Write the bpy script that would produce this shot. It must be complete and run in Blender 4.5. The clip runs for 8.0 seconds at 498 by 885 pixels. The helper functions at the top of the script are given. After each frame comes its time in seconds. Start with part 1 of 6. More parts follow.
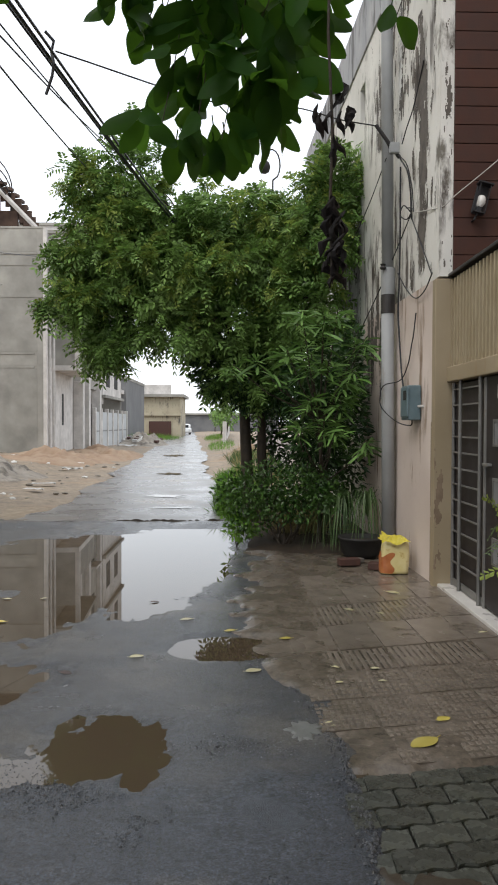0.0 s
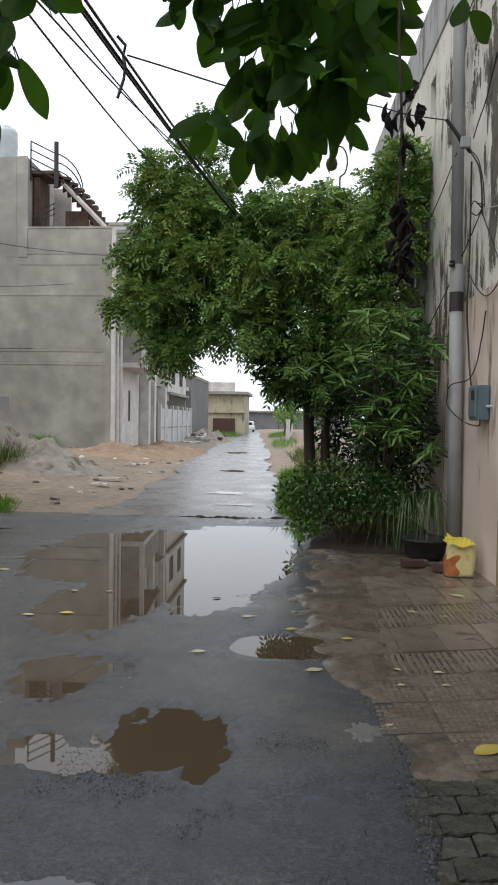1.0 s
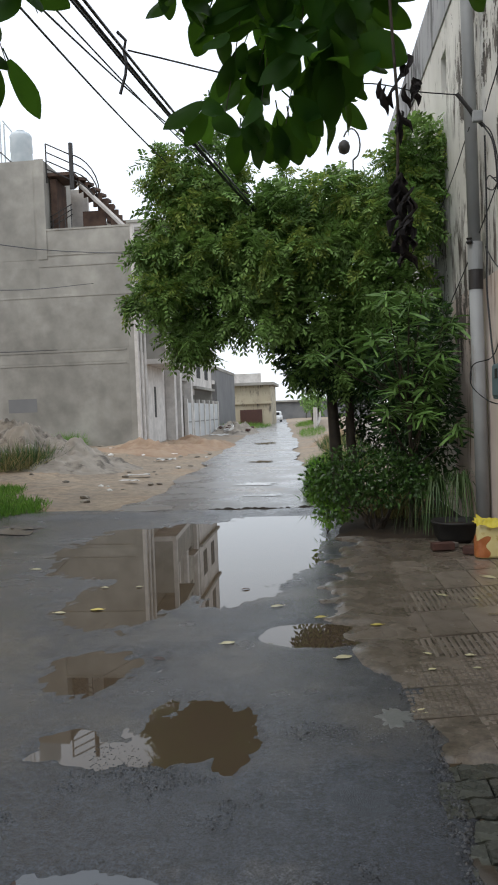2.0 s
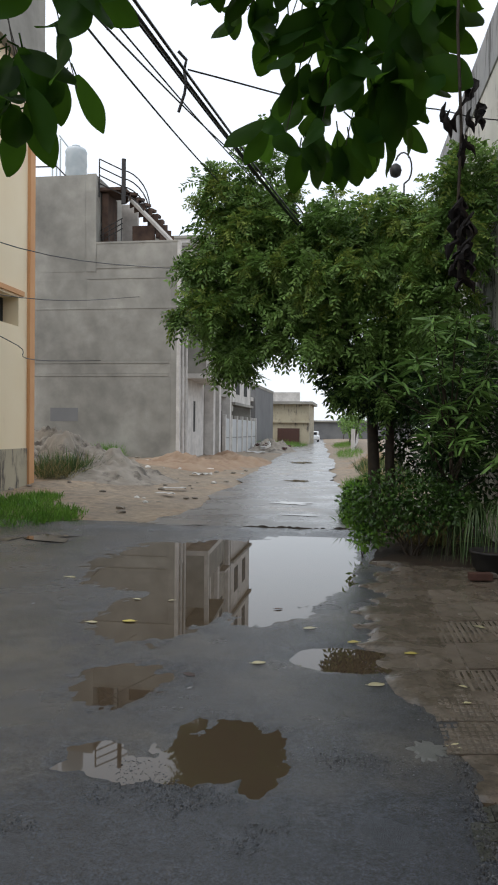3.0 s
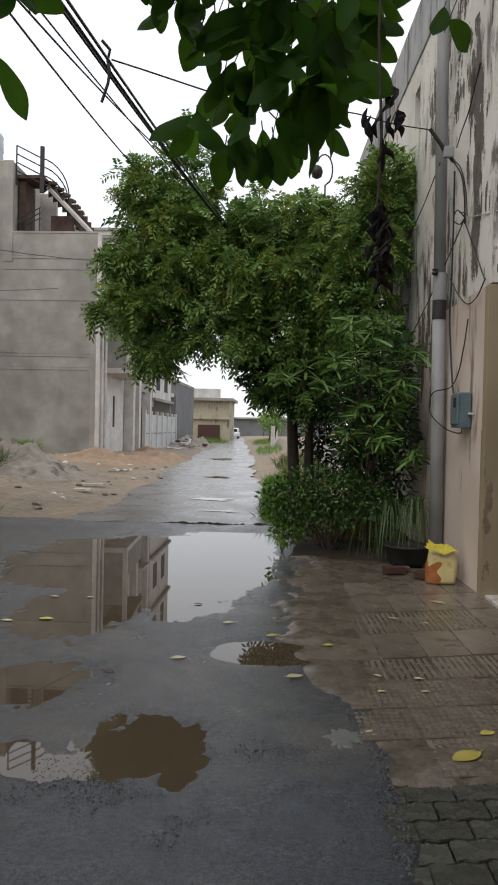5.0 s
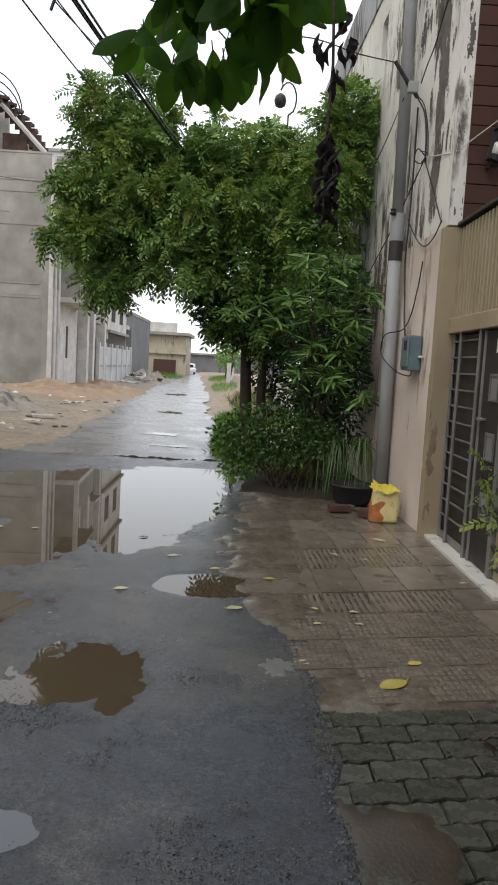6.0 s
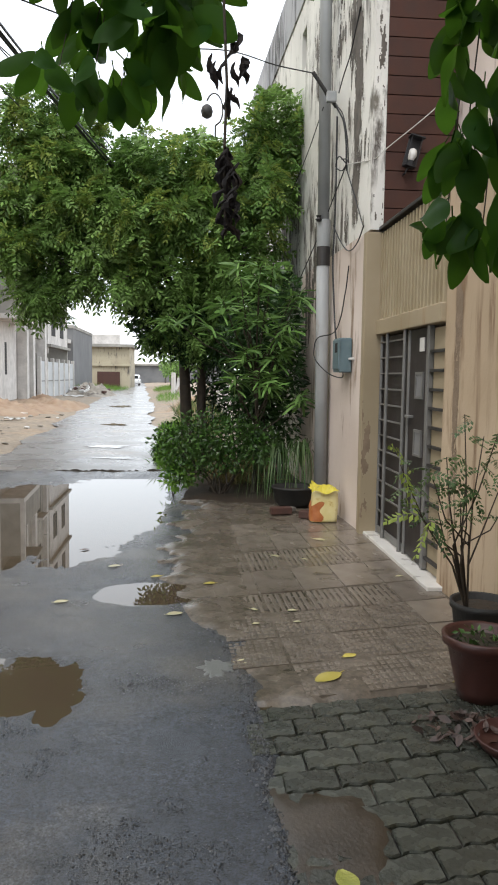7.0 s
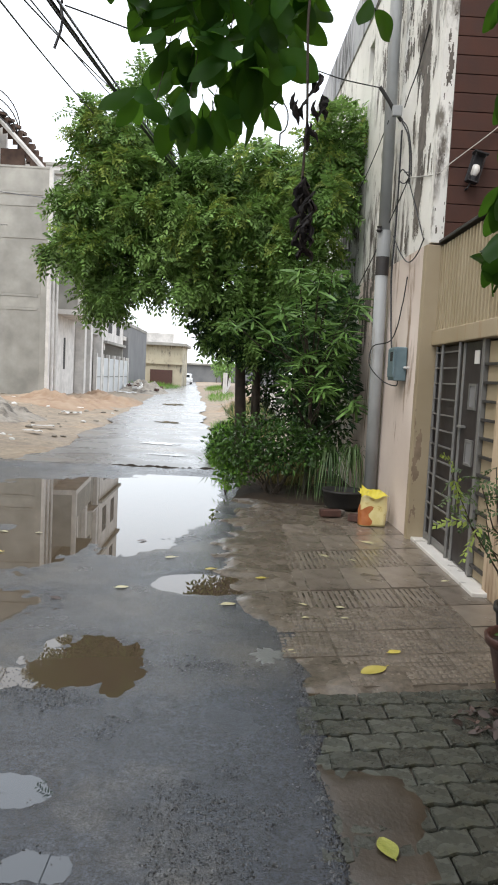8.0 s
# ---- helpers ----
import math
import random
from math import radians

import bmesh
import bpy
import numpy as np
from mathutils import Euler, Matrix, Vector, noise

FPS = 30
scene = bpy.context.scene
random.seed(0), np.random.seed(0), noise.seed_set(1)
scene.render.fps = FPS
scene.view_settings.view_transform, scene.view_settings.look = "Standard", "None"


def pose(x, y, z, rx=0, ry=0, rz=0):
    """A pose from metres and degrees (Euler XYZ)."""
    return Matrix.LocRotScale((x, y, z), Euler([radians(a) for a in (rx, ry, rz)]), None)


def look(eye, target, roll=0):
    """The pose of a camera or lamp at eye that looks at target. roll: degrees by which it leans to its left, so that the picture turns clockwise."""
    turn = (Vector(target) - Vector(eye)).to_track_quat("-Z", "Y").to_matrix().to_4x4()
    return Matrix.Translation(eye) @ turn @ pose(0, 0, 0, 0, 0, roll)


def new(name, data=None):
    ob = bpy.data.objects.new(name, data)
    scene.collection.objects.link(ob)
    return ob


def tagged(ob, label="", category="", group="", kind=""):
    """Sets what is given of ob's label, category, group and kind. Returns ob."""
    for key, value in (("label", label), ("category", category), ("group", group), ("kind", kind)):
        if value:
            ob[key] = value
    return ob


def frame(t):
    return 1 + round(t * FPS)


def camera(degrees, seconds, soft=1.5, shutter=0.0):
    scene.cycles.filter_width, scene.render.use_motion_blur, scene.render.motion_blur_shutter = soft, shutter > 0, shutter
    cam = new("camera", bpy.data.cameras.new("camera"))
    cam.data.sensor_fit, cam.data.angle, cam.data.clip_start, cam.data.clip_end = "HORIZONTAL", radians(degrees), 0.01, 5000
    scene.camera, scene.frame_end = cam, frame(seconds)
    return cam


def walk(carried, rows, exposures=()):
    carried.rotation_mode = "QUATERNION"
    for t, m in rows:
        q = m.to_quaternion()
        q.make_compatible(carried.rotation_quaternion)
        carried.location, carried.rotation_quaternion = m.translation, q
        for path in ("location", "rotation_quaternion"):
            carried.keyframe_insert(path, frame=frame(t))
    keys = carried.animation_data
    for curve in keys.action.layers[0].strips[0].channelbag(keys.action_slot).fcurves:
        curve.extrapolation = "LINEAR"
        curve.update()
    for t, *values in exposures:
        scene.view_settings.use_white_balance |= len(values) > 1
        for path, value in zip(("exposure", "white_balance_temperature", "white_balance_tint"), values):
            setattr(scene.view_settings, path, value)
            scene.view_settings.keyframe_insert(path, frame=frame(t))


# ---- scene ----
cam = camera(37.3, 8.0, 1.9)
PATH = [
    (0, (0.163, 0.18, 1.428), (0.204, 2.179, 1.378), 0.2),
    (0.5, (0.155, 0.218, 1.416), (0.08, 2.214, 1.309), 0.1),
    (1, (0.16, 0.169, 1.435), (0.03, 2.164, 1.377), 0.8),
    (1.2, (0.158, 0.16, 1.444), (-0.002, 2.152, 1.384), 1.5),
    (2.3, (0.232, 0.194, 1.428), (0.015, 2.179, 1.329), -2.8),
    (2.5, (0.202, 0.186, 1.445), (-0.038, 2.168, 1.334), -1.2),
    (3, (0.187, 0.201, 1.433), (-0.118, 2.177, 1.4), 0.6),
    (3.5, (0.183, 0.212, 1.433), (-0.127, 2.187, 1.412), 2.4),
    (4, (0.184, 0.207, 1.432), (-0.064, 2.191, 1.43), 2.5),
    (4.5, (0.183, 0.191, 1.429), (0.055, 2.187, 1.432), 1.8),
    (5, (0.18, 0.177, 1.426), (0.09, 2.175, 1.387), 1.2),
    (5.2, (0.182, 0.187, 1.428), (0.17, 2.186, 1.371), 0.8),
    (6.3, (0.279, 0.175, 1.412), (0.349, 2.16, 1.185), 4.4),
    (6.5, (0.314, 0.192, 1.383), (0.46, 2.174, 1.166), 3.8),
    (7, (0.336, 0.094, 1.421), (0.509, 2.079, 1.242), 0.8),
    (7.5, (0.284, -0.028, 1.422), (0.367, 1.957, 1.193), -0.7),
    (8, (0.26, -0.135, 1.438), (0.304, 1.857, 1.26), 2.9),
]
walk(cam, [(t, look(eye, target, roll)) for t, eye, target, roll in PATH],
     exposures=[(0, 0.54, 6750, 12), (0.5, 0.36, 6700, 12), (1, 0.34, 6650, 12), (2.3, 0.25, 6550, 11), (3.5, 0.02, 6700, 12), (4.5, 0.05, 6900, 14), (5.2, 0.16, 6850, 13), (6.3, 0.60, 6750, 12), (7, 0.95, 6700, 11), (8, 1.05, 6650, 11)])

# ---------- world and light: a bright overcast sky ----------
world = bpy.data.worlds.new("overcast_sky")
scene.world = world
world.use_nodes = True
wn, wl = world.node_tree.nodes, world.node_tree.links
sky = wn.new("ShaderNodeTexSky")
sky.sky_type, sky.sun_disc = "NISHITA", False
sky.sun_elevation, sky.sun_rotation = radians(58), radians(-60)
sky.air_density, sky.dust_density = 1.0, 4.0
veil = wn.new("ShaderNodeMix")
veil.data_type = "RGBA"
veil.inputs[0].default_value = 0.82
veil.inputs[7].default_value = (7.6, 8.3, 9.0, 1)
wl.new(sky.outputs[0], veil.inputs[6])
bg = wn["Background"]
bg.inputs["Strength"].default_value = 0.14
wl.new(veil.outputs[2], bg.inputs["Color"])

sun = new("sun", bpy.data.lights.new("sun", "SUN"))
sun.data.energy, sun.data.angle, sun.data.color = 0.7, radians(25), (1.0, 0.97, 0.92)
sun.matrix_world = look((-6, -4, 14), (0, 6, 0))
scene.view_settings.exposure = 0.0


# ---------- materials ----------
def mat(name, c1, c2, scale=6.0, rough=(0.6, 0.8), bump=0.25, bscale=40.0, c3=None, c3scale=1.5, c3at=0.55, c3soft=0.12,
        stretch=(1, 1, 1), metal=0.0, jitter=0.0, translucent=0.0, ior=1.45, island=0.0, glow=None):
    m = bpy.data.materials.new(name)
    m.use_nodes = True
    n, l = m.node_tree.nodes, m.node_tree.links
    b = n["Principled BSDF"]
    co = n.new("ShaderNodeTexCoord")
    t1 = n.new("ShaderNodeTexNoise")
    t1.inputs["Scale"].default_value, t1.inputs["Detail"].default_value = scale, 6
    l.new(co.outputs["Object"], t1.inputs["Vector"])
    mix = n.new("ShaderNodeMix")
    mix.data_type = "RGBA"
    mix.inputs[6].default_value, mix.inputs[7].default_value = (*c1, 1), (*c2, 1)
    ra = n.new("ShaderNodeMapRange")
    ra.inputs[1].default_value, ra.inputs[2].default_value = 0.3, 0.7
    l.new(t1.outputs[0], ra.inputs[0])
    l.new(ra.outputs[0], mix.inputs[0])
    colour = mix.outputs[2]
    if c3:
        mp = n.new("ShaderNodeMapping")
        mp.inputs["Scale"].default_value = stretch
        l.new(co.outputs["Object"], mp.inputs["Vector"])
        t3 = n.new("ShaderNodeTexNoise")
        t3.inputs["Scale"].default_value, t3.inputs["Detail"].default_value, t3.inputs["Roughness"].default_value = c3scale, 8, 0.65
        l.new(mp.outputs[0], t3.inputs["Vector"])
        r3 = n.new("ShaderNodeMapRange")
        r3.inputs[1].default_value, r3.inputs[2].default_value = c3at, c3at + c3soft
        l.new(t3.outputs[0], r3.inputs[0])
        mix3 = n.new("ShaderNodeMix")
        mix3.data_type = "RGBA"
        mix3.inputs[7].default_value = (*c3, 1)
        l.new(colour, mix3.inputs[6])
        l.new(r3.outputs[0], mix3.inputs[0])
        colour = mix3.outputs[2]
    if jitter or island:
        src = n.new("ShaderNodeObjectInfo").outputs["Random"] if jitter else n.new("ShaderNodeNewGeometry").outputs["Random Per Island"]
        jr = n.new("ShaderNodeMapRange")
        jr.inputs[3].default_value, jr.inputs[4].default_value = 1 - (jitter or island), 1 + (jitter or island)
        l.new(src, jr.inputs[0])
        hs = n.new("ShaderNodeHueSaturation")
        l.new(jr.outputs[0], hs.inputs["Value"])
        l.new(colour, hs.inputs["Color"])
        colour = hs.outputs[0]
    l.new(colour, b.inputs["Base Color"])
    rr = n.new("ShaderNodeMapRange")
    rr.inputs[1].default_value, rr.inputs[2].default_value, rr.inputs[3].default_value, rr.inputs[4].default_value = 0.3, 0.7, *rough
    l.new(t1.outputs[0], rr.inputs[0])
    l.new(rr.outputs[0], b.inputs["Roughness"])
    b.inputs["Metallic"].default_value, b.inputs["IOR"].default_value = metal, ior
    if bump:
        tb = n.new("ShaderNodeTexNoise")
        tb.inputs["Scale"].default_value, tb.inputs["Detail"].default_value = bscale, 5
        l.new(co.outputs["Object"], tb.inputs["Vector"])
        bp = n.new("ShaderNodeBump")
        bp.inputs["Strength"].default_value, bp.inputs["Distance"].default_value = bump, 0.01
        l.new(tb.outputs[0], bp.inputs["Height"])
        l.new(bp.outputs[0], b.inputs["Normal"])
    if translucent:
        tr = n.new("ShaderNodeBsdfTranslucent")
        if glow:
            tr.inputs["Color"].default_value = (*glow, 1)
        else:
            l.new(colour, tr.inputs["Color"])
        ms = n.new("ShaderNodeMixShader")
        ms.inputs[0].default_value = translucent
        l.new(b.outputs[0], ms.inputs[1])
        l.new(tr.outputs[0], ms.inputs[2])
        l.new(ms.outputs[0], n["Material Output"].inputs[0])
    return m


ASPHALT = mat("wet_asphalt", (0.020, 0.025, 0.034), (0.046, 0.053, 0.065), 1.0, (0.10, 0.34), 0.42, 190, (0.082, 0.078, 0.071), 0.8, 0.52, 0.14, ior=1.52)


def speckle(m, scale, amount):
    """Fine stone grain over a material's colour."""
    n, l = m.node_tree.nodes, m.node_tree.links
    b = n["Principled BSDF"]
    co = n.new("ShaderNodeTexCoord")
    t = n.new("ShaderNodeTexNoise")
    t.inputs["Scale"].default_value, t.inputs["Detail"].default_value, t.inputs["Roughness"].default_value = scale, 3, 0.7
    l.new(co.outputs["Object"], t.inputs["Vector"])
    r = n.new("ShaderNodeMapRange")
    r.inputs[1].default_value, r.inputs[2].default_value, r.inputs[3].default_value, r.inputs[4].default_value = 0.32, 0.68, 1 - amount, 1 + amount
    l.new(t.outputs[0], r.inputs[0])
    x = n.new("ShaderNodeMix")
    x.data_type, x.blend_type = "RGBA", "MULTIPLY"
    x.inputs[0].default_value = 1.0
    l.new(b.inputs["Base Color"].links[0].from_socket, x.inputs[6])
    l.new(r.outputs[0], x.inputs[7])
    l.new(x.outputs[2], b.inputs["Base Color"])
    return m


speckle(ASPHALT, 120, 0.6), speckle(ASPHALT, 40, 0.4), speckle(ASPHALT, 9, 0.25)


def silted(m, colour, edge, amount):
    """A washed film of silt over the older road beyond an uneven edge; the newer tar on this side stays dark."""
    n, l = m.node_tree.nodes, m.node_tree.links
    b = n["Principled BSDF"]
    co = n.new("ShaderNodeTexCoord")
    xyz = n.new("ShaderNodeSeparateXYZ")
    l.new(co.outputs["Object"], xyz.inputs[0])
    t, t2 = n.new("ShaderNodeTexNoise"), n.new("ShaderNodeTexNoise")
    t.inputs["Scale"].default_value, t.inputs["Detail"].default_value = 3.0, 6
    t2.inputs["Scale"].default_value, t2.inputs["Detail"].default_value, t2.inputs["Roughness"].default_value = 1.6, 8, 0.65
    l.new(co.outputs["Object"], t.inputs["Vector"])
    l.new(co.outputs["Object"], t2.inputs["Vector"])
    add = n.new("ShaderNodeMath")
    add.operation = "ADD"
    l.new(xyz.outputs["Y"], add.inputs[0])
    l.new(t.outputs[0], add.inputs[1])
    r, r2 = n.new("ShaderNodeMapRange"), n.new("ShaderNodeMapRange")
    r.inputs[1].default_value, r.inputs[2].default_value, r.inputs[4].default_value = edge + 0.40, edge + 0.62, amount
    r2.inputs[1].default_value, r2.inputs[2].default_value, r2.inputs[3].default_value = 0.35, 0.62, 0.25
    l.new(add.outputs[0], r.inputs[0])
    l.new(t2.outputs[0], r2.inputs[0])
    k = n.new("ShaderNodeMath")
    k.operation = "MULTIPLY"
    l.new(r.outputs[0], k.inputs[0])
    l.new(r2.outputs[0], k.inputs[1])
    x = n.new("ShaderNodeMix")
    x.data_type = "RGBA"
    x.inputs[7].default_value = (*colour, 1)
    l.new(k.outputs[0], x.inputs[0])
    l.new(b.inputs["Base Color"].links[0].from_socket, x.inputs[6])
    l.new(x.outputs[2], b.inputs["Base Color"])


silted(ASPHALT, (0.095, 0.088, 0.076), 3.15, 0.45)
GRAVEL = mat("wet_gravel", (0.022, 0.025, 0.030), (0.075, 0.078, 0.082), 30, (0.2, 0.45), 0.0, island=0.8)
CEMENT_PATCH = mat("grey_cement_smear", (0.10, 0.105, 0.10), (0.16, 0.165, 0.155), 9, (0.25, 0.45), 0.25, 120)
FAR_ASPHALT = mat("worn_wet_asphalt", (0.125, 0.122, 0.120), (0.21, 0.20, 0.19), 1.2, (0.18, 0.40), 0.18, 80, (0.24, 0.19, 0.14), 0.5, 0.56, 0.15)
DARK_MUD = mat("dark_wet_mud", (0.034, 0.026, 0.018), (0.064, 0.049, 0.035), 4, (0.25, 0.5), 0.18, 70)
MUD = mat("wet_mud", (0.088, 0.073, 0.057), (0.155, 0.129, 0.102), 4, (0.15, 0.38), 0.18, 70, (0.060, 0.050, 0.040), 2.5, 0.55)
SOIL = mat("sandy_soil", (0.19, 0.145, 0.10), (0.32, 0.255, 0.185), 1.1, (0.55, 0.95), 0.8, 14, (0.34, 0.20, 0.105), 0.22, 0.54, 0.15)
SAND = mat("grey_sand", (0.215, 0.185, 0.150), (0.35, 0.31, 0.26), 2.5, (0.8, 0.95), 1.0, 9, (0.10, 0.085, 0.07), 1.6, 0.52)
RED_SOIL = mat("orange_soil", (0.26, 0.165, 0.105), (0.36, 0.265, 0.185), 2, (0.8, 0.95), 0.6, 20)
# Wet silt, darkened further: the shade of the grooves is in its colour.
GROOVE = mat("shaded_silt_in_grooves", (0.050, 0.040, 0.031), (0.085, 0.068, 0.053), 9, (0.15, 0.35), 0.2, 60)
TILE_PLAIN = mat("wet_cement_tile", (0.135, 0.112, 0.092), (0.215, 0.184, 0.151), 5, (0.12, 0.30), 0.12, 60, (0.080, 0.061, 0.046), 2.2, 0.54, 0.2, jitter=0.16)
PAVER = mat("wet_grey_paver", (0.034, 0.037, 0.031), (0.068, 0.072, 0.060), 14, (0.16, 0.36), 0.22, 60, (0.05, 0.05, 0.03), 5, 0.56, 0.12, jitter=0.22)
WHITE_WALL = mat("stained_white_plaster", (0.57, 0.555, 0.515), (0.75, 0.735, 0.69), 1.1, (0.75, 0.9), 0.3, 30, (0.17, 0.155, 0.13), 2.6, 0.545, 0.11, (1.6, 1.6, 0.75))
PINK_WALL = mat("pinkish_plaster", (0.57, 0.48, 0.425), (0.69, 0.60, 0.545), 1.2, (0.7, 0.9), 0.2, 30, (0.28, 0.20, 0.14), 1.6, 0.56, 0.10, (2.2, 2.2, 0.5))
TAN_WALL = mat("tan_paint", (0.30, 0.238, 0.152), (0.37, 0.302, 0.206), 1.8, (0.55, 0.75), 0.12, 40, (0.30, 0.19, 0.10), 0.9, 0.63, 0.07, (3, 3, 0.3))
PARAPET = mat("weathered_parapet", (0.30, 0.31, 0.33), (0.42, 0.42, 0.43), 2, (0.8, 0.9), 0.3, 30, (0.12, 0.12, 0.12), 1.8, 0.52, 0.1, (2, 2, 0.5))
ORANGE_WALL = mat("orange_beige_plaster", (0.40, 0.30, 0.20), (0.50, 0.39, 0.275), 1.2, (0.7, 0.9), 0.2, 30, (0.22, 0.14, 0.08), 1.3, 0.56, 0.09, (2.2, 2.2, 0.4))
BROWN_BOARD = mat("brown_cladding", (0.044, 0.015, 0.009), (0.064, 0.022, 0.013), 8, (0.6, 0.75), 0.1, 60, jitter=0.1)
CEMENT = mat("grey_cement_plaster", (0.240, 0.229, 0.204), (0.335, 0.320, 0.287), 0.4, (0.85, 0.95), 0.15, 14, (0.215, 0.204, 0.184), 0.35, 0.52, 0.2)
CEMENT_LIGHT = mat("pale_render", (0.50, 0.47, 0.44), (0.60, 0.57, 0.54), 0.8, (0.8, 0.95), 0.15, 14, (0.38, 0.35, 0.32), 0.5, 0.56, 0.2)
CREAM = mat("cream_paint", (0.80, 0.66, 0.45), (0.86, 0.74, 0.54), 0.7, (0.7, 0.85), 0.1, 20, (0.58, 0.44, 0.28), 0.6, 0.6, 0.15, (1.5, 1.5, 0.4))
ORANGE = mat("orange_paint", (0.58, 0.29, 0.13), (0.65, 0.36, 0.18), 1.5, (0.7, 0.85), 0.1, 20)
OLD_WALL = mat("old_ochre_plaster", (0.36, 0.31, 0.22), (0.48, 0.43, 0.32), 0.5, (0.85, 0.95), 0.2, 8, (0.24, 0.22, 0.18), 0.4, 0.54, 0.1)
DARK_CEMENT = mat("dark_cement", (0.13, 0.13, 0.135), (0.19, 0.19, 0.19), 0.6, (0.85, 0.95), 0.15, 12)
GREY_PIPE = mat("grey_pole_paint", (0.26, 0.27, 0.27), (0.34, 0.345, 0.345), 3, (0.45, 0.65), 0.08, 40, (0.20, 0.17, 0.14), 3, 0.6, 0.1, (2, 2, 0.4))
DARK_METAL = mat("dark_metal", (0.030, 0.028, 0.028), (0.055, 0.05, 0.048), 8, (0.4, 0.6), 0.1, 60, metal=0.3)
GATE_METAL = mat("grey_gate_paint", (0.14, 0.138, 0.132), (0.21, 0.205, 0.195), 6, (0.4, 0.55), 0.1, 60, (0.16, 0.10, 0.06), 6, 0.62, metal=0.2)
GATE_SHEET = mat("brown_black_sheet", (0.014, 0.010, 0.010), (0.026, 0.019, 0.018), 5, (0.45, 0.6), 0.05, 30)
GRILLE = mat("tan_grille_paint", (0.33, 0.265, 0.165), (0.40, 0.33, 0.22), 5, (0.5, 0.65), 0.1, 50)
RUST = mat("rusty_brown_cement", (0.055, 0.032, 0.024), (0.12, 0.075, 0.055), 3, (0.8, 0.95), 0.3, 20)
# Dark brown that paints the shade in the gaps of the grille.
GRILLE_BACK = mat("grille_gap_shade", (0.060, 0.045, 0.028), (0.095, 0.072, 0.046), 4, (0.6, 0.8), 0.1, 40)
BOX_BLUE = mat("meter_box_paint", (0.10, 0.15, 0.17), (0.14, 0.20, 0.22), 9, (0.35, 0.5), 0.05, 50, (0.07, 0.09, 0.10), 5, 0.6)
RUBBER = mat("black_rubber", (0.012, 0.012, 0.012), (0.03, 0.028, 0.026), 10, (0.5, 0.8), 0.3, 60)
WIRE = mat("black_wire", (0.012, 0.012, 0.014), (0.025, 0.025, 0.028), 20, (0.45, 0.6), 0.0)
WIRE_PALE = mat("pale_wire", (0.40, 0.38, 0.35), (0.5, 0.48, 0.44), 20, (0.5, 0.6), 0.0)
MARBLE = mat("white_marble_sill", (0.55, 0.53, 0.50), (0.68, 0.66, 0.63), 6, (0.25, 0.4), 0.03, 30, (0.4, 0.37, 0.33), 3, 0.6)
BRICK = mat("red_brick", (0.055, 0.026, 0.021), (0.095, 0.044, 0.033), 14, (0.55, 0.8), 0.4, 80)
BAG = mat("woven_plastic_bag", (0.62, 0.52, 0.22), (0.72, 0.64, 0.36), 8, (0.35, 0.5), 0.3, 50, (0.50, 0.36, 0.12), 9, 0.58, 0.08)
BAG_PRINT = mat("orange_bag_print", (0.34, 0.10, 0.03), (0.45, 0.17, 0.06), 14, (0.35, 0.5), 0.3, 50)
BAG_FOLD = mat("yellow_plastic_fold", (0.62, 0.52, 0.04), (0.75, 0.64, 0.10), 9, (0.3, 0.45), 0.4, 40, (0.30, 0.27, 0.10), 12, 0.58)
POT = mat("red_brown_pot", (0.042, 0.015, 0.012), (0.068, 0.025, 0.019), 7, (0.3, 0.5), 0.1, 40)
EARTH = mat("dark_potting_earth", (0.02, 0.015, 0.01), (0.05, 0.035, 0.022), 20, (0.8, 1.0), 0.8, 50)
BARK = mat("dark_wet_bark", (0.035, 0.027, 0.020), (0.075, 0.057, 0.042), 12, (0.6, 0.85), 0.8, 30, stretch=(1, 1, 0.3))
NEEM = mat("feathery_green_leaf", (0.120, 0.222, 0.056), (0.225, 0.355, 0.098), 1.1, (0.34, 0.50), 0.0, translucent=0.24, island=0.5, ior=1.33)
NEEM_YOUNG = mat("young_yellow_green_leaf", (0.21, 0.29, 0.062), (0.33, 0.40, 0.098), 1.5, (0.4, 0.55), 0.0, translucent=0.4, island=0.35, ior=1.33)
# Darkened leaf green: the shade of the understory is put into the colour.
SHADE_SHRUB = mat("shade_toned_leaf", (0.014, 0.045, 0.010), (0.035, 0.085, 0.018), 4, (0.4, 0.55), 0.0, translucent=0.15, island=0.5)
WHORL = mat("glossy_narrow_leaf", (0.095, 0.195, 0.045), (0.165, 0.290, 0.080), 3, (0.34, 0.48), 0.0, translucent=0.25, island=0.4, ior=1.36)
SHRUB = mat("small_round_leaf", (0.026, 0.075, 0.013), (0.070, 0.140, 0.030), 4, (0.24, 0.40), 0.0, translucent=0.15, island=0.5)
STRAP = mat("strap_leaf", (0.03, 0.075, 0.02), (0.11, 0.16, 0.06), 5, (0.4, 0.6), 0.0, translucent=0.2, island=0.4)
BROADLEAF = mat("thick_broad_leaf", (0.010, 0.036, 0.006), (0.020, 0.060, 0.010), 9, (0.42, 0.6), 0.1, 30, translucent=0.38, jitter=0.6, ior=1.3, glow=(0.110, 0.265, 0.024))
DEAD_LEAF = mat("dead_brown_leaf", (0.006, 0.004, 0.004), (0.014, 0.008, 0.007), 12, (0.6, 0.8), 0.3, 40)
PALE_DEAD = mat("wet_fallen_brown_leaf", (0.045, 0.027, 0.022), (0.105, 0.066, 0.054), 14, (0.4, 0.6), 0.3, 40, jitter=0.4)
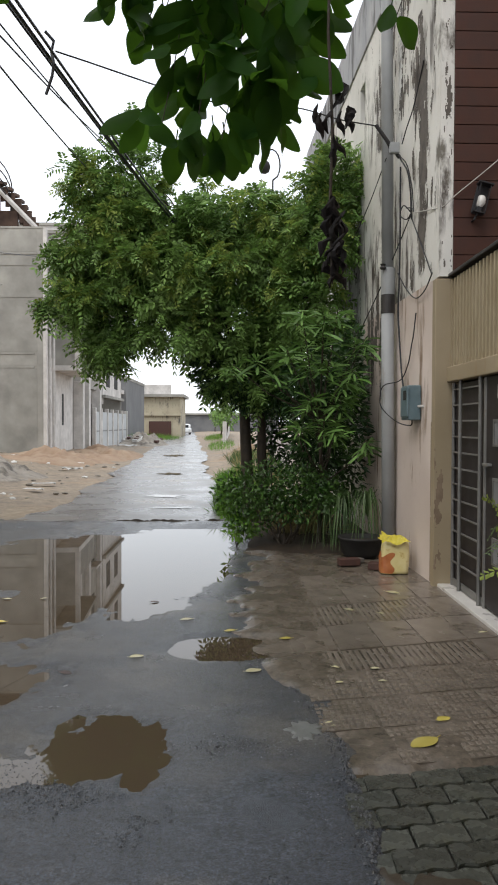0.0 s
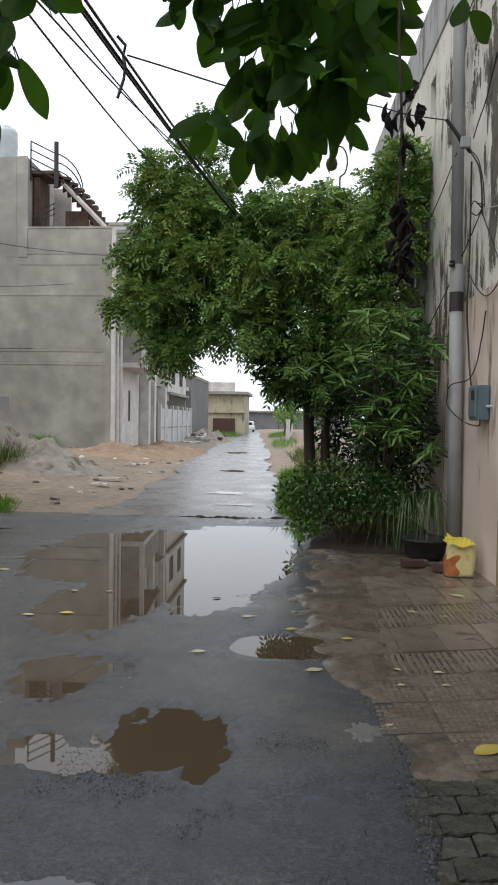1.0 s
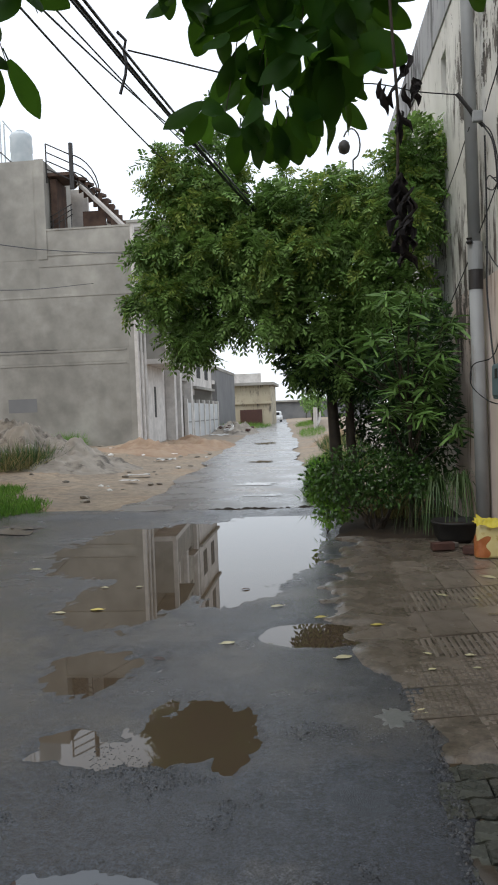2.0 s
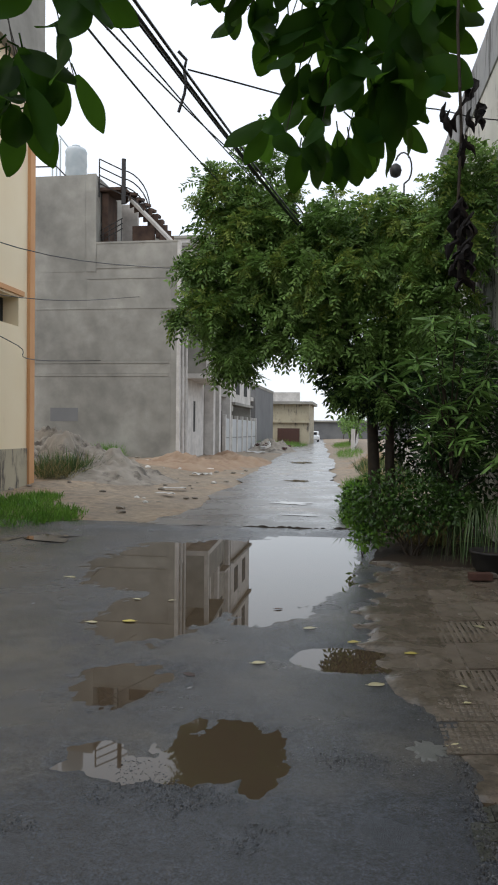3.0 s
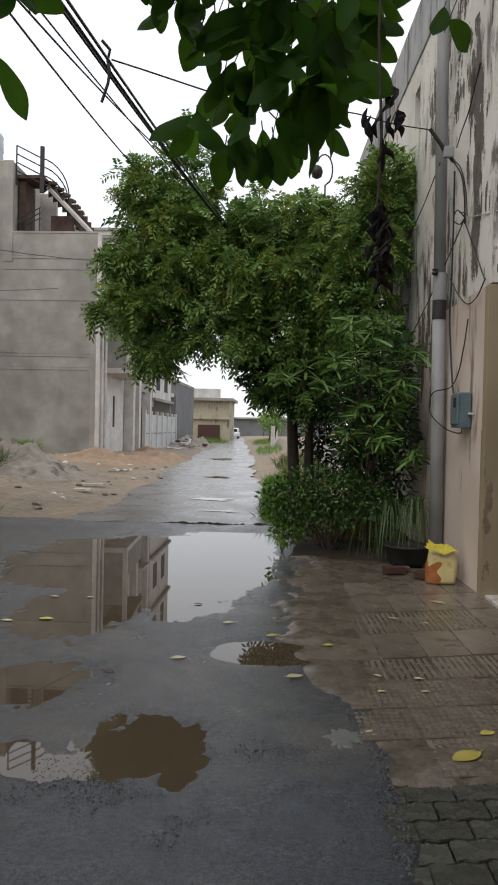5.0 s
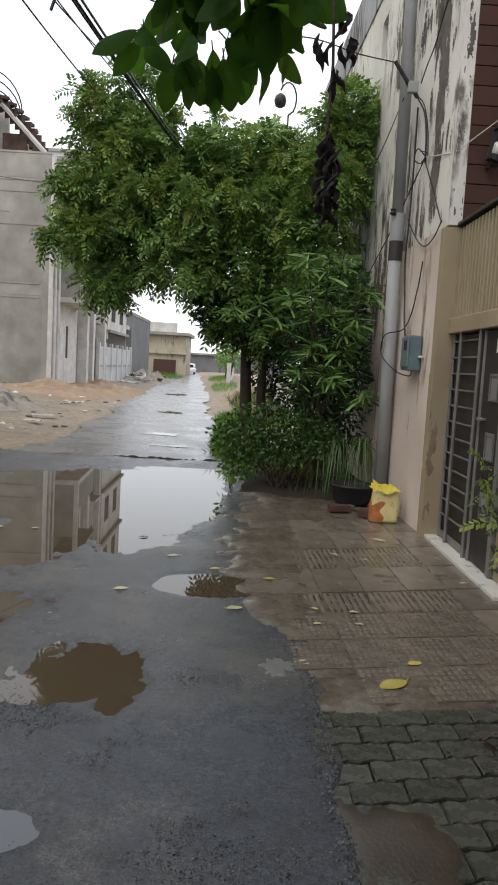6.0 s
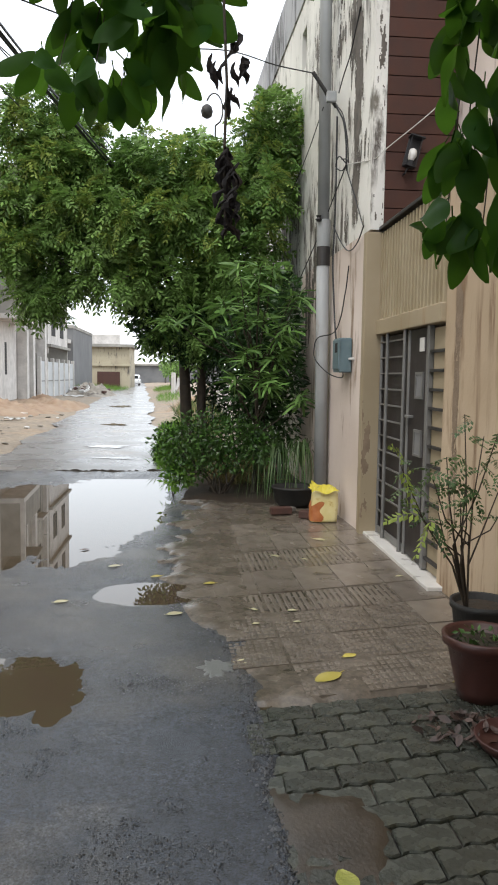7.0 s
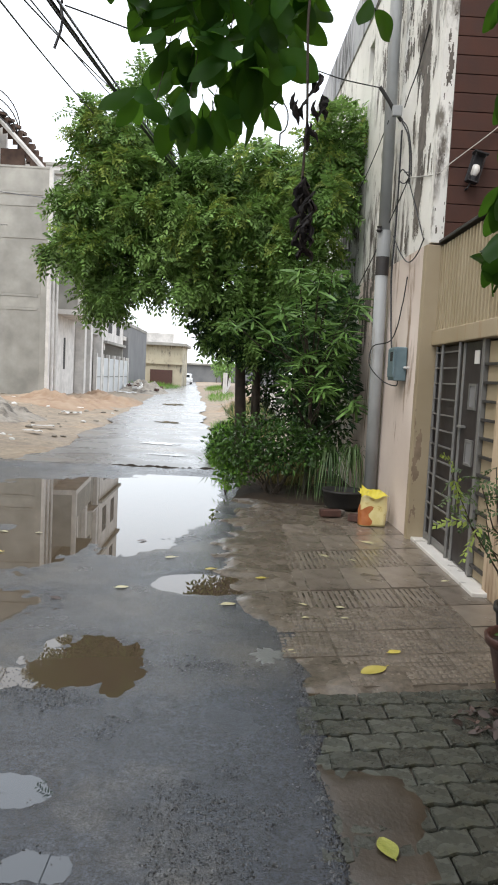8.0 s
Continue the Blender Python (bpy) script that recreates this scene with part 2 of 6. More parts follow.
YELLOW_LEAF = mat("yellow_fallen_leaf", (0.42, 0.34, 0.05), (0.55, 0.47, 0.13), 12, (0.35, 0.5), 0.1, 40, (0.38, 0.24, 0.05), 9, 0.62, jitter=0.2)
GREEN_LEAF = mat("yellow_green_fallen_leaf", (0.20, 0.22, 0.035), (0.32, 0.32, 0.07), 30, (0.35, 0.5), 0.3, 60)
PALE_LEAF = mat("pale_fallen_leaf", (0.45, 0.41, 0.22), (0.55, 0.52, 0.36), 12, (0.35, 0.5), 0.1, 40, jitter=0.2)
GRASS = mat("grass_blade", (0.08, 0.21, 0.02), (0.16, 0.30, 0.04), 2, (0.5, 0.7), 0.0, translucent=0.25, island=0.4)
DRYGRASS = mat("dry_grass", (0.20, 0.17, 0.07), (0.30, 0.26, 0.12), 2, (0.6, 0.8), 0.0, translucent=0.2, island=0.4)
TANK = mat("white_tank_plastic", (0.46, 0.52, 0.55), (0.58, 0.62, 0.64), 3, (0.4, 0.5), 0.0)
SHEET_GREY = mat("grey_sheet_metal", (0.40, 0.41, 0.42), (0.50, 0.51, 0.51), 1, (0.5, 0.65), 0.05, 20, metal=0.1)
# Flat dark colour standing in for the unlit inside of openings.
DARK_HOLE = mat("dark_interior", (0.02, 0.02, 0.02), (0.035, 0.033, 0.03), 3, (0.8, 0.9), 0.0)
CAR_WHITE = mat("white_car_paint", (0.72, 0.73, 0.74), (0.78, 0.79, 0.8), 2, (0.2, 0.3), 0.0)
GLASS_DARK = mat("dark_car_glass", (0.02, 0.022, 0.025), (0.03, 0.032, 0.035), 2, (0.05, 0.1), 0.0)
DEBRIS = mat("pale_rubbish", (0.55, 0.53, 0.50), (0.7, 0.68, 0.65), 10, (0.6, 0.8), 0.2, 30, jitter=0.3)
WHITE_BULB = mat("white_glass_bulb", (0.72, 0.70, 0.66), (0.78, 0.76, 0.72), 5, (0.2, 0.3), 0.0)
TAN_STONE = mat("old_cement_kerb", (0.10, 0.095, 0.085), (0.17, 0.155, 0.14), 6, (0.4, 0.7), 0.5, 50)


speckle(MUD, 25, 0.35), speckle(PAVER, 60, 0.3), speckle(SOIL, 6, 0.3), speckle(CEMENT, 1.6, 0.09), speckle(CEMENT, 0.4, 0.11), speckle(CEMENT_LIGHT, 2.5, 0.15)
def drips(m, colour, at=0.56, scale=(5, 5, 0.8), patch=0.9, patch_at=0.45, soft=0.07):
    """Dark runs of damp down a wall, thick in some places and missing in others."""
    n, l = m.node_tree.nodes, m.node_tree.links
    b = n["Principled BSDF"]
    co = n.new("ShaderNodeTexCoord")
    mp = n.new("ShaderNodeMapping")
    mp.inputs["Scale"].default_value = scale
    l.new(co.outputs["Object"], mp.inputs["Vector"])
    t1, t2 = n.new("ShaderNodeTexNoise"), n.new("ShaderNodeTexNoise")
    t1.inputs["Scale"].default_value, t1.inputs["Detail"].default_value, t1.inputs["Roughness"].default_value = 1.0, 7, 0.7
    t2.inputs["Scale"].default_value = patch
    l.new(mp.outputs[0], t1.inputs["Vector"])
    l.new(co.outputs["Object"], t2.inputs["Vector"])
    r1, r2 = n.new("ShaderNodeMapRange"), n.new("ShaderNodeMapRange")
    r1.inputs[1].default_value, r1.inputs[2].default_value = at, at + soft
    r2.inputs[1].default_value, r2.inputs[2].default_value = patch_at, patch_at + 0.15
    l.new(t1.outputs[0], r1.inputs[0])
    l.new(t2.outputs[0], r2.inputs[0])
    k = n.new("ShaderNodeMath")
    k.operation = "MULTIPLY"
    l.new(r1.outputs[0], k.inputs[0])
    l.new(r2.outputs[0], k.inputs[1])
    x = n.new("ShaderNodeMix")
    x.data_type = "RGBA"
    x.inputs[7].default_value = (*colour, 1)
    l.new(k.outputs[0], x.inputs[0])
    l.new(b.inputs["Base Color"].links[0].from_socket, x.inputs[6])
    l.new(x.outputs[2], b.inputs["Base Color"])


drips(WHITE_WALL, (0.075, 0.06, 0.05), 0.53)
drips(ORANGE_WALL, (0.17, 0.10, 0.055), 0.54, (5, 5, 0.4), 0.8, 0.48)
drips(PINK_WALL, (0.20, 0.13, 0.085), 0.55, (5, 5, 0.4), 0.8, 0.48)
drips(TAN_WALL, (0.22, 0.14, 0.08), 0.58, (9, 9, 0.4), 1.2, 0.5)
drips(PARAPET, (0.06, 0.06, 0.06), 0.5)
drips(CEMENT, (0.245, 0.235, 0.212), 0.48, (0.9, 0.9, 0.5), 0.3, 0.42, 0.3)
drips(OLD_WALL, (0.10, 0.09, 0.08), 0.52, (2.5, 2.5, 0.5), 0.6, 0.42)
BROADLEAF.node_tree.nodes["Principled BSDF"].inputs["Specular IOR Level"].default_value = 0.22

WATER = bpy.data.materials.new("puddle_water")
WATER.use_nodes = True
_n, _l = WATER.node_tree.nodes, WATER.node_tree.links
_b = _n["Principled BSDF"]
_b.inputs["Base Color"].default_value = (0.070, 0.052, 0.034, 1)
_b.inputs["Roughness"].default_value, _b.inputs["IOR"].default_value = 0.015, 1.4
_t = _n.new("ShaderNodeTexNoise")
_t.inputs["Scale"].default_value = 3.0
_p = _n.new("ShaderNodeBump")
_p.inputs["Strength"].default_value, _p.inputs["Distance"].default_value = 0.02, 0.005
_l.new(_t.outputs[0], _p.inputs["Height"])
_l.new(_p.outputs[0], _b.inputs["Normal"])
CLEAR_WATER = WATER.copy()
CLEAR_WATER.name = "clear_puddle_water"
_b = CLEAR_WATER.node_tree.nodes["Principled BSDF"]
_b.inputs["Base Color"].default_value, _b.inputs["IOR"].default_value = (0.030, 0.036, 0.044, 1), 1.6


# ---------- building helpers ----------
def thing(name, at, label, category, group="", kind=""):
    ob = new(name)
    ob.location = at
    ob.empty_display_size = 0.1
    return tagged(ob, label, category, group, kind)


def link(name, me, material, parent=None, label=""):
    if material and not me.materials:
        me.materials.append(material)
    ob = new(name, me)
    if parent:
        ob.parent = parent
        if parent.type == "EMPTY":
            ob.matrix_parent_inverse = Matrix.Translation(-Vector(parent.location))
    return tagged(ob, label)


def part(name, bm, material, parent=None, label="", smooth=False):
    me = bpy.data.meshes.new(name)
    bm.normal_update()
    bm.to_mesh(me)
    bm.free()
    if smooth:
        me.shade_smooth()
    return link(name, me, material, parent, label)


def raw(name, verts, faces, material, parent=None, label="", smooth=False):
    me = bpy.data.meshes.new(name)
    me.from_pydata([tuple(v) for v in verts], [], [tuple(f) for f in faces])
    me.update()
    if smooth:
        me.shade_smooth()
    return link(name, me, material, parent, label)


def box(x0, y0, z0, x1, y1, z1, bevel=0.0, m=None, bm=None):
    b = bmesh.new()
    bmesh.ops.create_cube(b, size=1.0, matrix=Matrix.Translation(((x0 + x1) / 2, (y0 + y1) / 2, (z0 + z1) / 2)) @ Matrix.Diagonal((x1 - x0, y1 - y0, z1 - z0, 1)))
    if bevel:
        bmesh.ops.bevel(b, geom=b.edges[:], offset=bevel, segments=2, affect="EDGES", profile=0.5)
    if m is not None:
        b.transform(m)
    if bm is None:
        return b
    merge(bm, b)
    return bm


def merge(bm, other):
    me = bpy.data.meshes.new("t")
    other.to_mesh(me)
    other.free()
    bm.from_mesh(me)
    bpy.data.meshes.remove(me)


def tube(points, radius, bm=None, seg=8, taper=1.0, cap=True):
    """A round bar along points; radius narrows to radius * taper."""
    bm = bm or bmesh.new()
    pts = [Vector(p) for p in points]
    rings = []
    for i, p in enumerate(pts):
        d = (pts[min(i + 1, len(pts) - 1)] - pts[max(i - 1, 0)]).normalized()
        a = d.orthogonal().normalized() if not rings else (side - d * side.dot(d)).normalized()
        side = a
        b = d.cross(a)
        r = radius * (1 + (taper - 1) * i / max(1, len(pts) - 1))
        rings.append([bm.verts.new(p + (a * math.cos(2 * math.pi * k / seg) + b * math.sin(2 * math.pi * k / seg)) * r) for k in range(seg)])
    for r0, r1 in zip(rings, rings[1:]):
        for k in range(seg):
            bm.faces.new((r0[k], r0[(k + 1) % seg], r1[(k + 1) % seg], r1[k]))
    if cap:
        bm.faces.new(rings[0][::-1])
        bm.faces.new(rings[-1])
    return bm


def lathe(profile, at, seg=24, bm=None):
    """A turned body from (radius, height) pairs."""
    bm = bm or bmesh.new()
    rings = [[bm.verts.new((at[0] + r * math.cos(2 * math.pi * k / seg), at[1] + r * math.sin(2 * math.pi * k / seg), at[2] + z)) for k in range(seg)] for r, z in profile]
    for r0, r1 in zip(rings, rings[1:]):
        for k in range(seg):
            bm.faces.new((r0[k], r0[(k + 1) % seg], r1[(k + 1) % seg], r1[k]))
    bm.faces.new(rings[0][::-1])
    bm.faces.new(rings[-1])
    return bm


def sag(a, b, drop, n=14):
    a, b = Vector(a), Vector(b)
    return [a.lerp(b, i / n) - Vector((0, 0, drop * 4 * (i / n) * (1 - i / n))) for i in range(n + 1)]


def fractal(x, y, z=0.0, o=4):
    return noise.fractal(Vector((x, y, z)), 1.0, 2.0, o)


def smooth01(v):
    v = max(0.0, min(1.0, v))
    return v * v * (3 - 2 * v)


# ---------- ground, road, puddles ----------
def spaced(stops):
    """Grid lines: (start, end, step) runs joined."""
    out = []
    for a, b, s in stops:
        k = max(1, round((b - a) / s))
        out += [a + (b - a) * i / k for i in range(k)]
    return out + [stops[-1][1]]


def sheet(name, xs, ys, height, material, keep=None, bend=None):
    verts, faces, idx = [], [], {}
    for j, y in enumerate(ys):
        for i, x in enumerate(xs):
            px, py = bend(x, y) if bend else (x, y)
            idx[i, j] = len(verts)
            verts.append((px, py, height(px, py)))
    for j in range(len(ys) - 1):
        for i in range(len(xs) - 1):
            f = (idx[i, j], idx[i + 1, j], idx[i + 1, j + 1], idx[i, j + 1])
            if keep is None or keep(verts[f[0]][0], verts[f[0]][1]):
                faces.append(f)
    ob = raw(name, verts, faces, material, smooth=True)
    return ob


def lane_x(y):
    """The far lane's middle: it leans to the left as it goes away."""
    return -1.35 - 0.058 * (y - 12)


def soil_height(x, y):
    if y < 10.9:
        return -0.12
    off = lane_x(y) - x
    rise = 0.28 * smooth01((off - 2.0) / 4.0) * smooth01((y - 11) / 6)
    rise += 0.10 * smooth01((-off - 2.0) / 2.0)
    bumps = 0.05 * fractal(x * 0.7, y * 0.5) + 0.02 * fractal(x * 3, y * 3)
    edge = smooth01((abs(off) - 1.0) / 1.0)
    return -0.05 + rise + edge * (0.085 + bumps * 1.3) if y < 300 else -0.05


ground = sheet("ground", spaced([(-900, -60, 120), (-60, -14, 4), (-14, 4, 0.3), (4, 60, 4), (60, 900, 120)]),
               spaced([(-600, -12, 98), (-12, 10.5, 3), (10.5, 30, 0.3), (30, 110, 2), (110, 300, 19), (300, 2500, 440)]), soil_height, SOIL)
tagged(ground, "sandy brown and orange soil with bare wet patches", "ground", kind="structure")

# puddles: (x, y, half width, half length, raggedness)
DIPS = [(-0.62, 8.55, 0.80, 2.05, 0.22), (-1.55, 8.1, 1.25, 1.75, 0.30), (-0.55, 6.55, 0.48, 0.85, 0.40), (-1.35, 6.0, 0.52, 1.20, 0.45), (-0.22, 9.3, 0.42, 1.25, 0.20),
        (-0.18, 7.6, 0.38, 1.10, 0.35), (0.10, 4.87, 0.37, 0.28, 0.16), (0.34, 4.87, 0.24, 0.23, 0.25), (-0.40, 3.45, 0.31, 0.35, 0.55), (-0.22, 3.15, 0.08, 0.13, 0.7), (-0.84, 3.20, 0.29, 0.13, 0.45),
        (-0.96, 3.33, 0.13, 0.10, 0.6), (-1.13, 4.20, 0.29, 0.43, 0.75), (-0.55, 2.28, 0.25, 0.13, 0.5), (-0.25, 1.89, 0.13, 0.08, 0.7), (-3.9, 9.1, 0.55, 0.6, 0.4)]


def road_edge(y):
    """Where the asphalt ends against the pavement."""
    return 0.645 - 0.40 * smooth01((y - 3.4) / 1.8) + 0.17 * smooth01((y - 6.2) / 1.5)


def road_height(x, y):
    z = 0.0035 * fractal(x * 1.1, y * 1.1, 3.0) + 0.0022 * fractal(x * 5, y * 5, 7.0)
    dip = 0.0
    for cx, cy, rx, ry, k in DIPS:
        d = math.hypot((x - cx) / rx, (y - cy) / ry)
        if d < 1.7:
            d += k * (0.55 * fractal(x * 2.8, y * 2.8, cx) + 0.42 * fractal(x * 10, y * 7, cy) + 0.25 * fractal(x * 34, y * 26, cy))
            dip = max(dip, smooth01((1.3 - d) / 0.75))
    z -= 0.021 * dip
    z -= 0.05 * smooth01((x - road_edge(y) - 0.22 * smooth01((y - 3.7) / 0.6) - 0.05 * fractal(x * 2, y * 5)) / 0.10)
    z += 0.055 * smooth01((y - 10.25) / 0.35) * (1 - smooth01((y - 10.75) / 0.2)) * (0.6 + 0.5 * fractal(x * 1.5, y))
    return z


road = sheet("road", spaced([(-40, -5, 5), (-5, -2.6, 0.12), (-2.6, -0.8, 0.03), (-0.8, 0.8, 0.02), (0.8, 2.0, 0.2)]), spaced([(-40, 0, 5), (0, 1.4, 0.2), (1.4, 4.0, 0.02), (4.0, 7, 0.03), (7, 11.2, 0.05)]), road_height, ASPHALT)
tagged(road, "dark wet asphalt road with patches and puddles", "road", kind="structure")

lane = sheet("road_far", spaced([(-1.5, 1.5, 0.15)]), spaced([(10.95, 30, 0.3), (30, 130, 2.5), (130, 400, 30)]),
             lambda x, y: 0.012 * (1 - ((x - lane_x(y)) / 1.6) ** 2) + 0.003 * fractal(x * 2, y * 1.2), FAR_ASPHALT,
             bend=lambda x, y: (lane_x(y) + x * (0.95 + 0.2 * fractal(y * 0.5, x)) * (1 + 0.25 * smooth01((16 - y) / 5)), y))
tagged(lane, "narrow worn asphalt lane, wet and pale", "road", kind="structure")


def puddle(cx, cy, rx, ry, z=-0.010):
    v = []
    for a in np.linspace(0, 2 * math.pi, 40, endpoint=False):
        q = 0.75 + 0.55 * fractal(2.2 * math.cos(a), 2.2 * math.sin(a), cy) + 0.25 * fractal(6 * math.cos(a), 6 * math.sin(a), cx)
        v.append((cx + rx * q * math.cos(a), cy + ry * q * math.sin(a), z))
    ob = raw("water", v, [tuple(range(40))], WATER)
    return tagged(ob, "still muddy rain puddle mirroring the sky", "puddle", kind="structure")


clear_pool = sheet("water", [-3.0, -1.0, 0.55], [1.5, 2.2, 2.72], lambda x, y: -0.0105, CLEAR_WATER)
tagged(clear_pool, "clear rain water in the dips of the asphalt", "puddle", kind="structure")
pool = sheet("water", [-3.0, -1.0, 0.72], [2.72, 4.0, 10.25], lambda x, y: -0.0105, WATER)
tagged(pool, "still muddy rain water mirroring the sky in the dips", "puddle", kind="structure")
puddle(-4.3, 9.6, 1.0, 0.7)
for i, (dx, y, rx, ry) in enumerate([(0.25, 21, 0.45, 0.5), (0.35, 14.6, 0.45, 0.30), (0.55, 12.6, 0.35, 0.16), (0.1, 33, 0.6, 1.2)]):
    puddle(lane_x(y) + dx, y, rx, ry, 0.019)

# pavement in front of the house: mud bed, tiles, pavers
def mud_height(x, y):
    """Silt over the bed of the tiles, bare under the pavers but for one washed-out patch."""
    z = -0.0005 + 0.010 * fractal(x * 2.2, y * 2.2, 5.0) + 0.003 * fractal(x * 9, y * 9)
    if y < 3.2 + 0.17 * (x - 0.83):
        patch = smooth01((1.15 - math.hypot((x - 0.72) / 0.24, (y - 2.2) / 0.34) - 0.5 * fractal(x * 5, y * 5, 2.0)) / 0.35)
        z += -0.022 + 0.030 * patch
    else:
        z += 0.016 * smooth01((y - 3.9) / 0.5) * smooth01((0.62 + 0.16 * fractal(x, y * 1.6) - x + 0.12 * smooth01((y - 5.8) / 0.6)) / 0.14)
    z += 0.007 * smooth01((y - 3.8) / 0.5) * smooth01((0.80 - x) / 0.15)
    z -= 0.032 * smooth01((road_edge(y) + 0.05 - (0.22 * fractal(x * 1.1, y * 1.1, 9.0) + 0.16 * fractal(x * 4, y * 4, 9.0)) * smooth01((y - 3.6) / 0.6) - x) / 0.45) + 0.045 * smooth01((road_edge(y) + 0.04 + (0.30 * fractal(x * 1.1, y * 1.1, 9.0) + 0.18 * fractal(x * 4, y * 4, 3.0)) * smooth01((y - 4.4) / 0.8) - x) / 0.22)
    return z - 0.028 * smooth01((1.15 - math.hypot((x - 0.22) / 0.42, (y - 4.87) / 0.30)) / 0.5)


mud = sheet("mud", spaced([(-0.16, 2.06, 0.03)]), spaced([(3.1, 8.4, 0.04)]), mud_height, MUD)
bed_mud = sheet("mud", spaced([(0.12, 2.06, 0.035)]), spaced([(1.0, 3.1, 0.045)]), mud_height, DARK_MUD)
tagged(bed_mud, "dark brown mud washed out between the pavers", "mud", kind="structure")
tagged(mud, "wet brown mud between road and pavement", "mud", kind="structure")


# crumbled asphalt: gravel along the road's edge and strewn over its near part
def gravel():
    r = np.random.default_rng(21)
    verts, faces = [], []
    spots = []
    while len(spots) < 3200:
        x, y = r.uniform(-1.1, 0.62), r.uniform(1.5, 3.3)
        if fractal(x * 2.2, y * 2.2, 4.0) + 0.5 * fractal(x * 8, y * 8, 1.0) > 0.10 + 0.25 * r.random() + 0.2 * smooth01((y - 2.4) / 0.6):
            spots.append((x, y, r.uniform(0.002, 0.0058)))
    for k in range(900):
        y = r.uniform(1.5, 3.5)
        spots.append((road_edge(y) - abs(r.normal()) * 0.035 + 0.02, y, r.uniform(0.003, 0.0085)))
    for k in range(160):
        y = r.uniform(3.5, 5.0)
        spots.append((road_edge(y) + r.normal() * 0.05, y, r.uniform(0.003, 0.008)))
    for k in range(220):
        a = r.uniform(0, 6.283)
        spots.append((-0.05 + 0.35 * r.normal() * 0.5 + 0.25, 3.42 + 0.05 * r.normal(), r.uniform(0.002, 0.006)))
    for x, y, s in spots:
        z = max(road_height(x, y), -0.012) + s * 0.2
        i = len(verts)
        a = r.uniform(0, 6.283)
        for k in range(5):
            q = s * r.uniform(0.75, 1.35)
            verts.append((x + q * math.cos(a + k * 1.257), y + q * math.sin(a + k * 1.257), z - s * 0.3 * r.random()))
        verts.append((x + s * 0.3 * r.normal(), y + s * 0.3 * r.normal(), z + s * 0.75))
        faces += [(i + k, i + (k + 1) % 5, i + 5) for k in range(5)]
    return raw("gravel", verts, faces, GRAVEL)


tagged(gravel(), "loose wet gravel crumbled from the asphalt edge", "gravel", kind="stuff")


def smear(cx, cy, rx, ry, lift, material, name, label, category):
    """A thin irregular patch laid over the road."""
    v, f, rings, seg = [(cx, cy, road_height(cx, cy) + lift)], [], 7, 48
    for i in range(1, rings + 1):
        for k in range(seg):
            a = 2 * math.pi * k / seg
            q = 0.8 + 0.5 * fractal(2.5 * math.cos(a), 2.5 * math.sin(a), cx) + 0.35 * fractal(8 * math.cos(a), 8 * math.sin(a), cy)
            x, y = cx + rx * q * i / rings * math.cos(a), cy + ry * q * i / rings * math.sin(a)
            v.append((x, y, road_height(x, y) + lift * (1.0 if i < rings else -0.5)))
    for k in range(seg):
        f.append((0, 1 + k, 1 + (k + 1) % seg))
        for i in range(rings - 1):
            p, q = 1 + i * seg, 1 + (i + 1) * seg
            f.append((p + k, q + k, q + (k + 1) % seg, p + (k + 1) % seg))
    return tagged(raw(name, v, f, material, smooth=True), label, category, kind="structure")


smear(0.49, 3.58, 0.10, 0.12, 0.005, CEMENT_PATCH, "cement_patch", "thin grey cement patch on the asphalt edge", "road patch")
ridge = sheet("debris_ridge", list(np.linspace(-1.9, 0.35, 90)), list(np.linspace(10.55, 11.15, 22)),
              lambda x, y: -0.03 + (0.075 + 0.05 * fractal(x * 5, y * 7) + 0.03 * fractal(x * 16, y * 16)) * 0.75 * smooth01((0.17 - abs(y - 10.85 - 0.10 * fractal(x * 1.2, 0.3))) / 0.16) * smooth01((x + 1.9) / 0.5), EARTH)
tagged(ridge, "dark ridge of wet debris where the lane meets the road", "debris", kind="structure")


# ---------- right-hand house ----------
house = thing("house", (2.1, 6.0, 0), "plastered two-storey house with stained white and tan walls", "house")
TURN = Matrix.Translation((1.945, 6.68, 0)) @ Matrix.Rotation(radians(2.0), 4, "Z")


def on_wall(x0, y0, z0, x1, y1, z1, bevel=0.0, bm=None):
    """A box on the long wall: y from its near corner, x outward negative."""
    return box(x0, y0, z0, x1, y1, z1, bevel, TURN, bm)


for y0, y1, z0, z1 in ((0.002, 3.05, 2.72, 6.2), (3.05, 3.36, 0, 5.35), (3.05, 3.36, 5.85, 6.2), (3.36, 8.6, 0, 6.2)):
    part("wall", on_wall(0, y0, z0, 0.25, y1, z1), WHITE_WALL, house, "white plaster streaked with black damp stains")
part("wall", on_wall(0, 0.0, 0, 0.25, 3.05, 2.72), PINK_WALL, house, "pinkish plaster with peeling brown edge")
part("wall", on_wall(0.25, 8.35, 0, 6, 8.6, 6.2), WHITE_WALL, house)
part("vent_back", on_wall(0.2, 3.0, 5.3, 0.24, 3.4, 5.9), DARK_HOLE, house)
part("parapet", on_wall(-0.02, -0.02, 6.2, 0.22, 8.65, 6.92, 0.01), PARAPET, house, "grey weathered parapet")
part("pilaster", box(1.915, 6.60, 0, 2.3, 6.70, 2.70, 0.006), TAN_WALL, house, "tan painted pilaster")
part("wall", box(2.06, -3, 0, 2.3, 4.92, 2.74), ORANGE_WALL, house, "orange-beige plaster with a rust streak")
part("wall", box(2.70, -3, 2.74, 2.95, 6.62, 6.6), PINK_WALL, house, "pale set-back upper wall")
